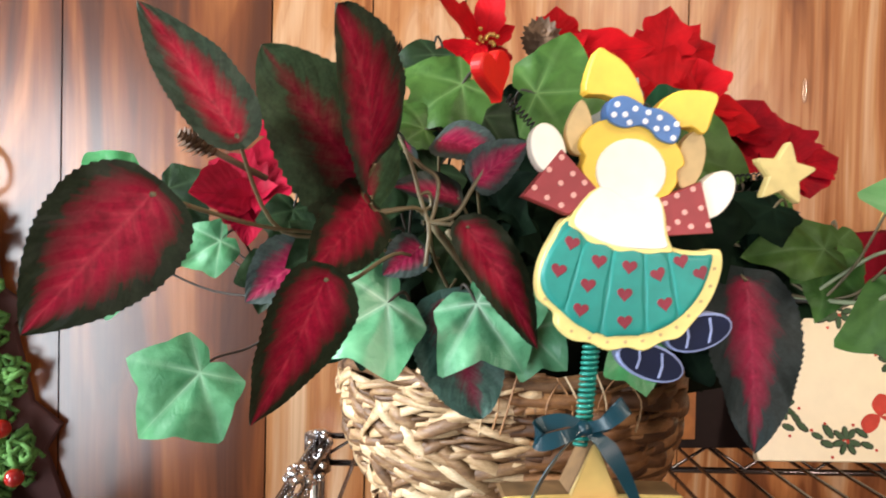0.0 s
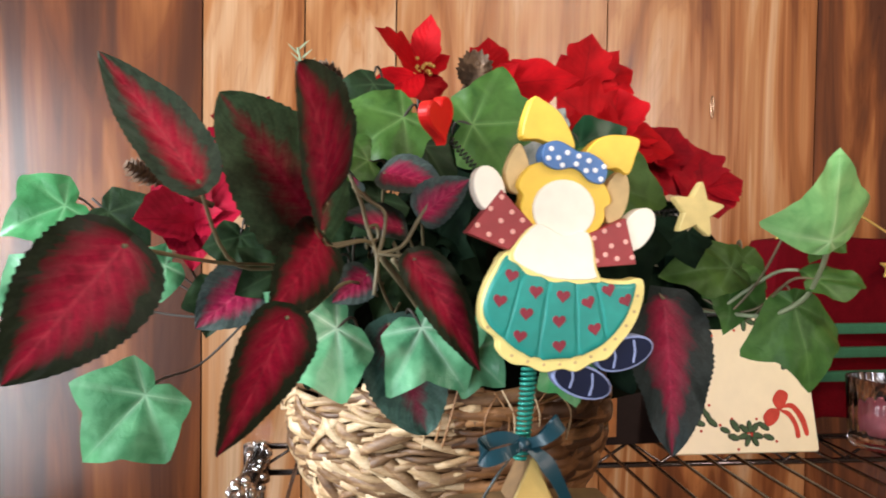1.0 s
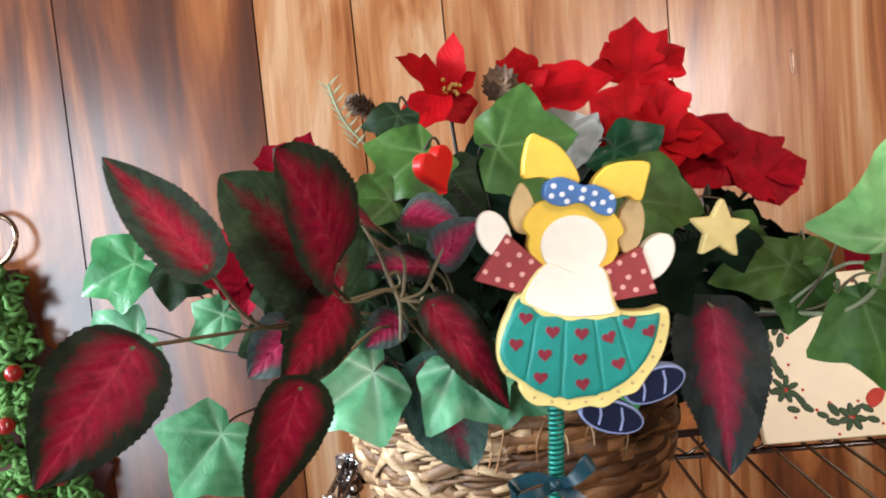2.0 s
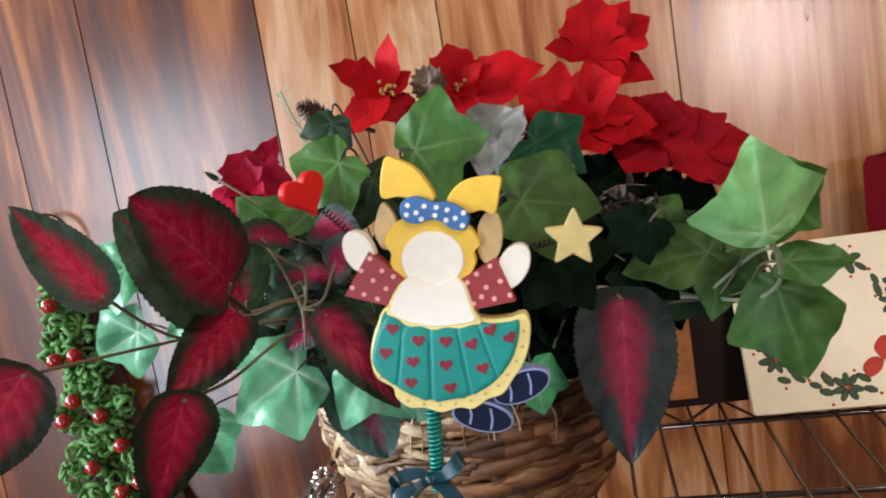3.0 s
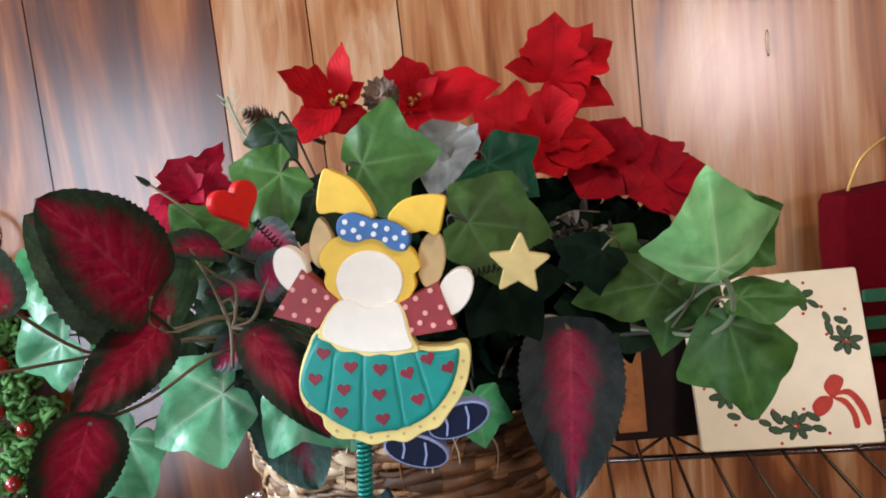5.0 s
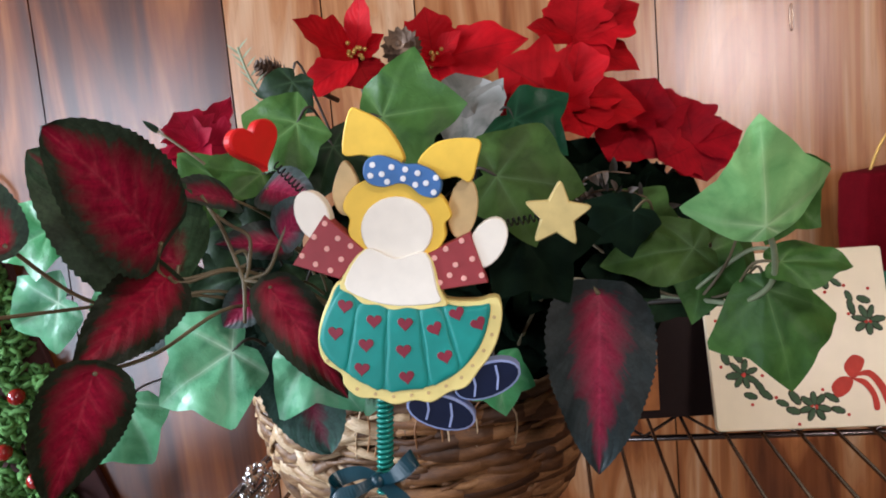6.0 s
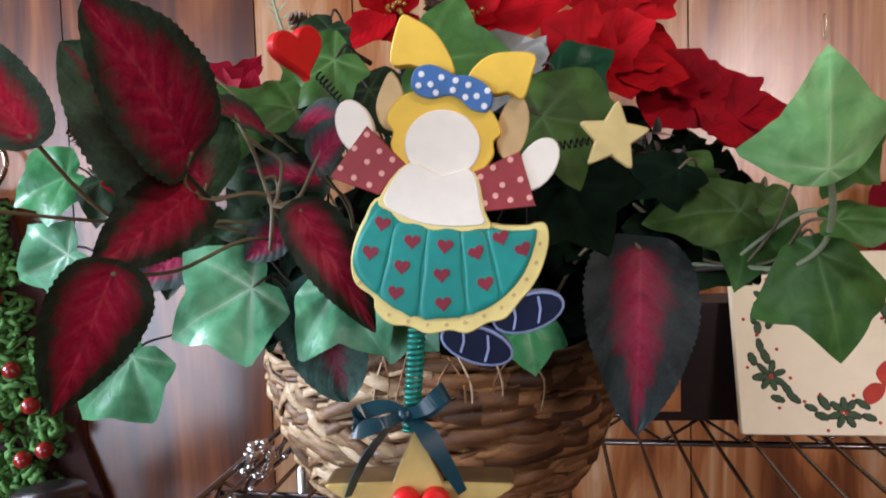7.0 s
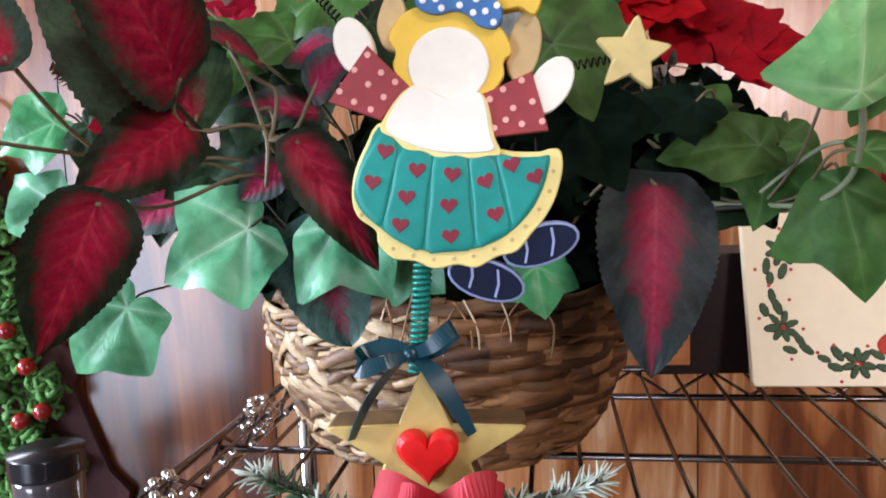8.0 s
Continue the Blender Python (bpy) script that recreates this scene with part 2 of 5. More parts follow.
M_COLV = leaf_coleus("coleus_leaf_purple", (0.035, 0.05, 0.045), (0.26, 0.010, 0.050), (0.62, 0.16, 0.20))
M_IVY = leaf_ivy("ivy_light", (0.055, 0.23, 0.105), (0.15, 0.39, 0.21), (0.60, 0.80, 0.62), 0.32, 0.32)
M_IVYR = leaf_ivy("ivy_yellowish", (0.13, 0.31, 0.10), (0.25, 0.47, 0.17), (0.50, 0.68, 0.36), 0.36, 0.22)
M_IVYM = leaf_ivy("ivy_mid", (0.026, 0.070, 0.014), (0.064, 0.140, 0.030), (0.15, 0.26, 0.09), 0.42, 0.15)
# dark green silk, taken darker again for the shade between leaves
M_IVYD = leaf_ivy("ivy_dark_shaded", (0.006, 0.014, 0.005), (0.018, 0.040, 0.015), (0.05, 0.09, 0.04), 0.5, 0.12)
M_IVYG = leaf_ivy("ivy_vivid", (0.030, 0.16, 0.050), (0.07, 0.29, 0.11), (0.22, 0.48, 0.24), 0.34, 0.30)
M_IVYO = leaf_ivy("ivy_olive", (0.025, 0.050, 0.010), (0.058, 0.110, 0.024), (0.09, 0.15, 0.06), 0.5, 0.12)
# near-black ivy copy: the deep shade among the leaves as colour
M_IVY_SHADE = leaf_ivy("ivy_shade_black", (0.002, 0.005, 0.003), (0.006, 0.014, 0.007), (0.010, 0.020, 0.011), 0.7, 0.03)
M_IVYE = leaf_ivy("ivy_emerald", (0.003, 0.024, 0.009), (0.008, 0.052, 0.020), (0.03, 0.10, 0.05), 0.34, 0.22)
M_IVYV = leaf_ivy("ivy_soft_green", (0.040, 0.165, 0.066), (0.100, 0.290, 0.135), (0.34, 0.56, 0.36), 0.42, 0.18)
M_FROST = leaf_ivy("frosted_leaf", (0.05, 0.06, 0.045), (0.25, 0.24, 0.215), (0.34, 0.34, 0.32), 0.7)
M_RED = petal_red()
M_DEEP = petal_red("deep_red_fabric_petal", (0.16, 0.0015, 0.006), (0.36, 0.004, 0.011))
M_CRIMSON = petal_red("crimson_fabric_petal", (0.17, 0.002, 0.012), (0.36, 0.006, 0.030))
M_STEM = plain("olive_stem", (0.145, 0.115, 0.060), 0.55, grain=200)
M_STEMD = plain("dark_stem", (0.035, 0.028, 0.020), 0.6, grain=200)
M_GOLD = plain("gold_berry", (0.62, 0.40, 0.10), 0.3, 0.4)
M_CONE = plain("pine_cone_brown", (0.16, 0.095, 0.055), 0.7, vary=0.5)
M_STRAW = straw()
# broader reed; its brown also carries the shade of the right half
M_REED_SHADED = straw("brown_reed", ((0.035, 0.013, 0.004), (0.100, 0.040, 0.011), (0.20, 0.088, 0.028), (0.33, 0.165, 0.062)))
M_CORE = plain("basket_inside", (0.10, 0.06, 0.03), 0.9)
M_YEL = plain("yellow_paint", (0.86, 0.56, 0.06), 0.45, vary=0.10)
M_PALE = plain("pale_yellow_paint", (0.86, 0.72, 0.26), 0.45, vary=0.10)
M_CREAM = plain("cream_paint", (0.92, 0.86, 0.74), 0.5, vary=0.06)
M_TEAL = plain("teal_paint", (0.015, 0.26, 0.22), 0.45, vary=0.15)
M_MAROON = plain("maroon_paint", (0.22, 0.018, 0.036), 0.45)
M_SLEEVE = plain("brick_red_paint", (0.33, 0.040, 0.046), 0.5)
M_DOT = plain("pink_dot_paint", (0.85, 0.42, 0.36), 0.5)
M_BLUE = plain("blue_paint", (0.06, 0.17, 0.42), 0.45)
M_WHITE = plain("white_dot_paint", (0.85, 0.86, 0.88), 0.5)
M_NAVY = plain("navy_paint", (0.006, 0.010, 0.032), 0.5, spec=0.2)
M_PERI = plain("light_blue_line", (0.28, 0.34, 0.58), 0.5)
M_TAN = plain("tan_wood_paint", (0.62, 0.44, 0.20), 0.5)
M_STAR = plain("ochre_star_paint", (0.52, 0.38, 0.12), 0.45, vary=0.12)
M_BARK = plain("brown_wood_edge", (0.15, 0.085, 0.035), 0.6, vary=0.3)
M_HEART = plain("red_gloss_paint", (0.62, 0.010, 0.008), 0.45, spec=0.3)
M_SPRING = plain("green_spring", (0.02, 0.24, 0.19), 0.3, 0.3)
M_BLACK = plain("black_wire", (0.012, 0.012, 0.014), 0.35, 0.6)
M_RIBBON = plain("dark_teal_satin", (0.003, 0.034, 0.050), 0.30, spec=0.5)
M_GINGH = plain("red_ribbon_cloth", (0.36, 0.008, 0.020), 0.6)
M_PINE = plain("pine_needle", (0.045, 0.10, 0.045), 0.55, vary=0.35)
M_PINEW = plain("frosted_needle", (0.42, 0.46, 0.38), 0.7, vary=0.3)
M_TILE = plain("cream_glaze", (0.80, 0.67, 0.44), 0.30, grain=60, vary=0.05, relief=0.04, spec=0.35)
M_TLEAF = plain("tile_green", (0.045, 0.085, 0.036), 0.40, spec=0.15)
M_TRED = plain("tile_red", (0.50, 0.045, 0.025), 0.5, spec=0.2)
M_TLINE = plain("tile_outline", (0.045, 0.035, 0.02), 0.5, spec=0.12)
M_BOX = plain("dark_brown_box", (0.013, 0.006, 0.005), 0.5, spec=0.2)
M_ORANGE = plain("orange_wood", (0.36, 0.13, 0.035), 0.4, vary=0.3)
M_BAG = plain("red_felt", (0.085, 0.0015, 0.004), 0.95, grain=500, relief=0.6, spec=0.05)
M_BAGG = plain("green_felt", (0.02, 0.10, 0.045), 0.9, grain=500, relief=0.6)
M_MOSS = plain("green_moss_felt", (0.080, 0.205, 0.040), 0.85, grain=400, vary=0.45, relief=0.6)
M_BERRY = plain("red_berry_gloss", (0.26, 0.008, 0.006), 0.12, coat=0.6, relief=0.03)
M_BACK = plain("dark_red_backing", (0.06, 0.018, 0.016), 0.85)
M_RING = plain("bronze_ring", (0.30, 0.21, 0.14), 0.2, 1.0)
M_LID = plain("black_lid", (0.012, 0.012, 0.014), 0.25)
M_JAR = plain("smoked_glass", (0.11, 0.10, 0.11), 0.08, 0.3, coat=0.6, relief=0.03)
M_GLASS, _t, _b = nodes_of("clear_glass", 0.05)
_b.inputs["Transmission Weight"].default_value = 1.0
_b.inputs["Base Color"].default_value = (0.95, 0.88, 0.88, 1)


# ---- building helpers ----
def thing(name, at, label, category, group="", kind=""):
    """An Empty that parents the parts of one thing."""
    e = new(name)
    e.location = at
    e.empty_display_size = 0.01
    return tagged(e, label, category, group, kind)


def adopt(ob, parent):
    ob.parent = parent
    p = parent
    m = Matrix.Identity(4)
    while p is not None:
        m = p.matrix_basis @ m
        p = None if p.parent is None or p.matrix_basis == Matrix.Identity(4) else p.parent
    if parent.parent is None:
        ob.matrix_parent_inverse = parent.matrix_basis.inverted()
    else:
        ob.matrix_parent_inverse = Matrix.Identity(4)
        if parent.matrix_basis != Matrix.Identity(4):
            ob.matrix_parent_inverse = parent.matrix_basis.inverted()
    return ob


def made(name, mesh, mats, parent=None, label="", smooth=True):
    for m in mats if isinstance(mats, (list, tuple)) else [mats]:
        mesh.materials.append(m)
    if smooth:
        mesh.shade_smooth()
    ob = new(name, mesh)
    if parent is not None:
        adopt(ob, parent)
    if label:
        ob["label"] = label
    return ob


def part(name, bm, mats, parent=None, label="", smooth=False):
    mesh = bpy.data.meshes.new(name)
    bm.normal_update()
    bm.to_mesh(mesh)
    bm.free()
    return made(name, mesh, mats, parent, label, smooth)


def raw(name, verts, faces, mats, parent=None, label="", uvs=None, smooth=True):
    mesh = bpy.data.meshes.new(name)
    mesh.from_pydata([tuple(v) for v in verts], [], faces)
    if uvs is not None:
        layer = mesh.uv_layers.new(name="UVMap")
        for lp in mesh.loops:
            layer.data[lp.index].uv = uvs[lp.vertex_index]
    return made(name, mesh, mats, parent, label, smooth)


def box(bm, x0, y0, z0, x1, y1, z1, bevel=0.0, mat=0):
    g = bmesh.ops.create_cube(bm, size=1.0, matrix=Matrix.LocRotScale(((x0 + x1) / 2, (y0 + y1) / 2, (z0 + z1) / 2), None, (abs(x1 - x0), abs(y1 - y0), abs(z1 - z0))))
    vs = g["verts"]
    if bevel:
        es = list({e for v in vs for e in v.link_edges})
        r = bmesh.ops.bevel(bm, geom=es, offset=bevel, segments=2, affect="EDGES", profile=0.7)
        for f in r["faces"]:
            f.material_index = mat
    for v in vs:
        if v.is_valid:
            for f in v.link_faces:
                f.material_index = mat


def smooth_path(pts, n=6, closed=False):
    """Catmull-Rom through the points."""
    p = [Vector(q) for q in pts]
    out, m = [], len(p)
    for i in range(m if closed else m - 1):
        a, b, c, d = (p[(i - 1) % m], p[i], p[(i + 1) % m], p[(i + 2) % m]) if closed else (p[max(i - 1, 0)], p[i], p[i + 1], p[min(i + 2, m - 1)])
        for k in range(n):
            s = k / n
            out.append(0.5 * ((2 * b) + (c - a) * s + (2 * a - 5 * b + 4 * c - d) * s * s + (3 * b - a - 3 * c + d) * s ** 3))
    if not closed:
        out.append(p[-1])
    return out


def tube_data(pts, radius, sides=6, closed=False, flat=1.0, taper=None):
    pts = [Vector(p) for p in pts]
    n = len(pts)
    verts, faces = [], []
    up = Vector((0.13, 0.21, 0.97))
    for i, p in enumerate(pts):
        d = (pts[(i + 1) % n] - pts[i - 1]) if closed else (pts[min(i + 1, n - 1)] - pts[max(i - 1, 0)])
        d = d.normalized() if d.length > 1e-9 else Vector((1, 0, 0))
        a = d.cross(up)
        a = a.normalized() if a.length > 1e-4 else Vector((1, 0, 0))
        b = a.cross(d).normalized()
        r = radius * (1 if taper is None else 1 + (taper - 1) * i / (n - 1))
        for k in range(sides):
            w = 2 * math.pi * k / sides
            verts.append(p + a * (math.cos(w) * r * flat) + b * (math.sin(w) * r))
    for i in range(n if closed else n - 1):
        for k in range(sides):
            j, l = (i + 1) % n, (k + 1) % sides
            faces.append((i * sides + k, i * sides + l, j * sides + l, j * sides + k))
    if not closed:
        faces += [tuple(range(sides))[::-1], tuple((n - 1) * sides + k for k in range(sides))]
    return verts, faces


def tube(name, pts, radius, mat, parent=None, label="", sides=6, closed=False, flat=1.0, taper=None):
    v, f = tube_data(pts, radius, sides, closed, flat, taper)
    return raw(name, v, f, mat, parent, label)


def joined(sets):
    verts, faces = [], []
    for v, f in sets:
        k = len(verts)
        verts += v
        faces += [tuple(i + k for i in q) for q in f]
    return verts, faces


def ball_data(at, r, seg=10, rings=6, squash=1.0):
    verts, faces = [], []
    for i in range(rings + 1):
        a = math.pi * i / rings
        for k in range(seg):
            w = 2 * math.pi * k / seg
            verts.append(Vector(at) + Vector((r * math.sin(a) * math.cos(w), r * math.sin(a) * math.sin(w), r * math.cos(a) * squash)))
    for i in range(rings):
        for k in range(seg):
            l = (k + 1) % seg
            faces.append((i * seg + k, (i + 1) * seg + k, (i + 1) * seg + l, i * seg + l))
    return verts, faces


def basis(at, ahead, normal):
    """Local y runs ahead, local z is the face's normal."""
    y = Vector(ahead).normalized()
    z = Vector(normal)
    z = (z - y * z.dot(y)).normalized()
    x = y.cross(z)
    m = Matrix((x, y, z)).transposed().to_4x4()
    m.translation = Vector(at)
    return m


def slab(bm, pts, y0, thick, mat, side_mat=None, place=None, bevel=0.0006):
    """A cut-out board: a flat outline (u, v), its front at y0, thick to the back, edges eased."""
    n = len(pts)
    c = sum((Vector(p) for p in pts), Vector((0, 0))) / n
    rings = []
    for y, inset in ((y0, bevel), (y0 + bevel, 0.0), (y0 + thick, 0.0)):
        ring = []
        for p in pts:
            q = Vector(p)
            d = c - q
            if d.length > 1e-6:
                q = q + d.normalized() * inset
            ring.append(bm.verts.new(place(q.x, y, q.y)))
        rings.append(ring)
    fs = [bm.faces.new(rings[0][::-1]), bm.faces.new(rings[2])]
    fs[0].material_index = mat
    fs[1].material_index = mat if side_mat is None else side_mat
    for a, b, mi in ((rings[0], rings[1], mat), (rings[1], rings[2], mat if side_mat is None else side_mat)):
        for i in range(n):
            f = bm.faces.new((a[i], a[(i + 1) % n], b[(i + 1) % n], b[i]))
            f.material_index = mi


def puffed(bm, pts, y0, depth, place, mat=0, steps=5):
    """A cushion-shaped cut-out: the outline shrinks to its front on a rounded profile."""
    n = len(pts)
    c = sum((Vector(p) for p in pts), Vector((0, 0))) / n
    rings = [[bm.verts.new(place(p[0], y0 + depth, p[1])) for p in pts]]
    for i in range(steps + 1):
        a = 0.5 * math.pi * i / steps
        k = 1 - 0.22 * (1 - math.cos(a))
        rings.append([bm.verts.new(place(c.x + (p[0] - c.x) * k, y0 + depth * 0.55 * (1 - math.sin(a)), c.y + (p[1] - c.y) * k)) for p in pts])
    for a, b in zip(rings, rings[1:]):
        for i in range(n):
            f = bm.faces.new((b[i], b[(i + 1) % n], a[(i + 1) % n], a[i]))
            f.material_index, f.smooth = mat, True
    bm.faces.new(rings[-1][::-1]).material_index = mat


def ellipse(cx, cy, rx, ry, turn=0.0, n=20):
    c, s = math.cos(radians(turn)), math.sin(radians(turn))
    out = []
    for k in range(n):
        a = 2 * math.pi * k / n
        x, y = rx * math.cos(a), ry * math.sin(a)
        out.append((cx + c * x - s * y, cy + s * x + c * y))
    return out


def heart(cx, cy, size, turn=0.0, n=24):
    c, s = math.cos(radians(turn)), math.sin(radians(turn))
    out = []
    for k in range(n):
        a = 2 * math.pi * k / n
        x = 16 * math.sin(a) ** 3 / 32
        y = (13 * math.cos(a) - 5 * math.cos(2 * a) - 2 * math.cos(3 * a) - math.cos(4 * a)) / 32 + 0.08
        out.append((cx + size * (c * x - s * y), cy + size * (s * x + c * y)))
    return out


def star_outline(cx, cy, r, inner=0.46, turn=0.0, ease=0.12):
    out = []
    for k in range(10):
        a = radians(90 + turn + 36 * k)
        rr = r if k % 2 == 0 else r * inner
        if k % 2 == 0:
            for e in (-0.10, 0.0, 0.10):
                out.append((cx + rr * (1 - (ease * 0.5 if e else 0)) * math.cos(a + e * ease * 6), cy + rr * (1 - (ease * 0.5 if e else 0)) * math.sin(a + e * ease * 6)))
        else:
            out.append((cx + rr * math.cos(a), cy + rr * math.sin(a)))
    return out[::1]


# ---- leaves and petals ----
def blade(name, base, tip, width, normal, mat, parent, fold=0.25, curl=0.12, teeth=0.020, n=44, m=8, seed=0, label="", petal=False, blunt=0.88):
    """An ovate leaf from base to tip, folded along its rib and curled, with a toothed edge."""
    base, tip = Vector(base), Vector(tip)
    length = (tip - base).length
    mx = basis(base, tip - base, normal)
    rng = random.Random(seed)
    twist = rng.uniform(-0.25, 0.25)
    verts, uvs, faces = [], [], []
    for i in range(n + 1):
        s = i / n
        w = 0.5 * width * ((s ** 0.85 * (1 - s) ** 1.12) / 0.256 if petal else (s ** 0.42 * (1 - s) ** blunt) / ((0.42 / (0.42 + blunt)) ** 0.42 * (blunt / (0.42 + blunt)) ** blunt))
        if petal and teeth:
            if 0.30 < s < 0.80:
                saw = (s * 2.9 + 0.17 * (seed % 6)) % 1.0
                w *= 1 + 3.8 * teeth * (saw / 0.75 if saw < 0.75 else (1 - saw) * 4) - 0.8 * teeth
        for k in range(m + 1):
            u = 2 * k / m - 1
            au = abs(u)
            x = w * u * (1 + (0 if petal else teeth * (1 if i % 2 else -1) if au > 0.99 and 0 < i < n else 0))
            yback = -0.10 * length * au ** 2 * (1 - s) * (1 if s < 0.35 else 0.4)
            z = fold * w * au - curl * length * (s - 0.35) ** 2 + 0.005 * length * math.sin(s * 22 - au * 6 + seed) * au + (0.03 if petal else 0.05) * length * au * noise.noise(Vector((x * 60, s * 3, seed * 2.3)))
            z += twist * x * (s - 0.3)
            verts.append(mx @ Vector((x, s * length + yback, z)))
            uvs.append((0.5 + 0.5 * u, s))
    for i in range(n):
        for k in range(m):
            a = i * (m + 1) + k
            faces.append((a, a + 1, a + m + 2, a + m + 1))
    return raw(name, verts, faces, mat, parent, label, uvs)


LOBES = [(0, 1.0), (30, 0.71), (58, 0.93), (91, 0.56), (120, 0.54), (155, 0.30), (180, 0.15)]


KITE = [(0, 1.0), (33, 0.76), (70, 0.96), (102, 0.40), (128, 0.26), (156, 0.18), (180, 0.12)]
SPADE = [(0, 1.0), (40, 0.66), (80, 0.90), (112, 0.34), (136, 0.22), (160, 0.16), (180, 0.12)]
LONG_LEAF = [(0, 1.0), (26, 0.74), (56, 0.74), (90, 0.46), (122, 0.40), (156, 0.24), (180, 0.15)]


def ivy_radius(deg, lobes):
    """The leaf's outline: slightly bulging edges between lobe tips and bays."""
    d = abs(deg)
    for (a, ra), (b, rb) in zip(lobes, lobes[1:]):
        if a <= d <= b:
            s = (d - a) / (b - a)
            pa, pb = Vector((math.cos(radians(a)), math.sin(radians(a)))) * ra, Vector((math.cos(radians(b)), math.sin(radians(b)))) * rb
            way = Vector((math.cos(radians(d)), math.sin(radians(d))))
            e = pb - pa
            den = way.x * e.y - way.y * e.x
            r = (pa.x * e.y - pa.y * e.x) / den if abs(den) > 1e-6 else ra * (1 - s) + rb * s
            return r * (1 + 0.03 * math.sin(math.pi * s))
    return 0.18


def ivy(name, joint, tip, normal, mat, parent, wide=1.0, cup=0.09, droop=0.18, seed=0, size=None, label="", shape=None, crease=None):
    """A five-lobed silk ivy leaf with creased ribs and soft wrinkles; joint is where the stalk meets it."""
    joint, tip = Vector(joint), Vector(tip)
    length = size or (tip - joint).length
    mx = basis(joint, tip - joint, normal)
    rng = random.Random(seed)
    sides = []
    for _ in range(2):
        sides.append([(0, 1.0)] + [(a + rng.uniform(-5, 5), r * rng.uniform(0.92, 1.08)) for a, r in (shape or LOBES)[1:-1]] + [(180, 0.15)])
    ribs = [0, sides[0][2][0], sides[0][4][0], -sides[1][2][0], -sides[1][4][0]]
    fold, lean = rng.uniform(0.05, 0.22), rng.uniform(-0.15, 0.15)
    fold = fold if crease is None else crease
    angles = [-180 + 4 * k for k in range(90)]
    shift = Vector((seed * 3.7, seed * 1.3, 0))
    rings = 9
    verts, uvs, faces = [mx @ Vector((0, 0, 0))], [(0, 0)], []
    for i in range(1, rings + 1):
        f = i / rings
        for a in angles:
            q = ivy_radius(a, sides[0 if a >= 0 else 1]) * f
            near = min(abs(a - b) for b in ribs) / 30
            y, x = q * math.cos(radians(a)), q * math.sin(radians(a)) * wide
            z = cup * q * (min(near, 1.0) ** 2 * (3 - 2 * min(near, 1.0)) - 0.35) * 0.8 - droop * q * q + fold * abs(x) + lean * x
            z += 0.17 * q * noise.noise(Vector((x * 2.2, y * 2.2, 0)) + shift) + 0.03 * q * noise.noise(Vector((x * 7, y * 7, 1)) + shift)
            verts.append(mx @ (Vector((x, y, z)) * length))
            uvs.append((min(near, 1.0), q))
    n = len(angles)
    for k in range(n):
        faces.append((0, 1 + k, 1 + (k + 1) % n))
    for i in range(rings - 1):
        for k in range(n):
            l = (k + 1) % n
            a, b = 1 + i * n, 1 + (i + 1) * n
            faces.append((a + k, b + k, b + l, a + l))
    return raw(name, verts, faces, mat, parent, label, uvs)


def stem(pts, r, mat, parent, name="stem", n=6):
    return tube(name, smooth_path(pts, n), r, mat, parent, sides=6)


def poinsettia(at, tips, seed, cloth=None, label="red fabric poinsettia with pointed petals", beads=0, centre=True):
    """A cloth flower at a point: tips are the petals' reaches from it, each with a width; short bracts sit round the eye."""
    rng = random.Random(seed)
    cloth = cloth or M_RED
    at = Vector(at)
    root = (0.094 + 0.45 * (max(-0.04, min(0.24, at.x)) - 0.094), 0.70, 1.262)
    t = thing("poinsettia", root, label, "artificial flower", "red fabric poinsettias in the basket")
    f = Vector((0.05, -1.0, 0.45)).normalized()
    stem([root, Vector(root).lerp(at, 0.5) + Vector((0, 0.012, 0.0)), at - f * 0.014, at - f * 0.003], 0.0016, M_STEMD, t)
    for k, (x, y, z, w) in enumerate(tips):
        out = Vector((x, y, z))
        blade("petal", at + out.normalized() * 0.003, at + out, w, f - out.normalized() * 0.35 + Vector((rng.uniform(-0.55, 0.55), 0, rng.uniform(-0.35, 0.55))), cloth, t, fold=rng.uniform(-0.05, 0.30), curl=rng.uniform(-0.10, 0.22), teeth=rng.choice((0.05, 0.09, 0.13)), n=36, m=8, seed=seed * 31 + k, petal=True)
    if centre:
        a = f.orthogonal().normalized()
        b = f.cross(a)
        for k in range(5):
            w = 2 * math.pi * k / 5 + rng.uniform(-0.4, 0.4)
            o = a * math.cos(w) + b * math.sin(w)
            blade("bract", at + o * 0.002 + f * 0.001, at + o * rng.uniform(0.015, 0.024) + f * rng.uniform(0.010, 0.018), rng.uniform(0.011, 0.016), f - o * 0.6, cloth, t, fold=0.25, curl=0.1, teeth=0.05, n=16, m=6, seed=seed * 17 + k, petal=True)
    for k in range(beads):
        w = rng.uniform(0, 6.28)
        p = at + Vector((math.cos(w), 0, math.sin(w))) * rng.uniform(0, 0.008) + f * rng.uniform(0.004, 0.010)
        v, fc = ball_data(p, rng.uniform(0.0011, 0.0018), 8, 5)
        raw("bead", v, fc, M_GOLD, t, "small gold bead")
    return t


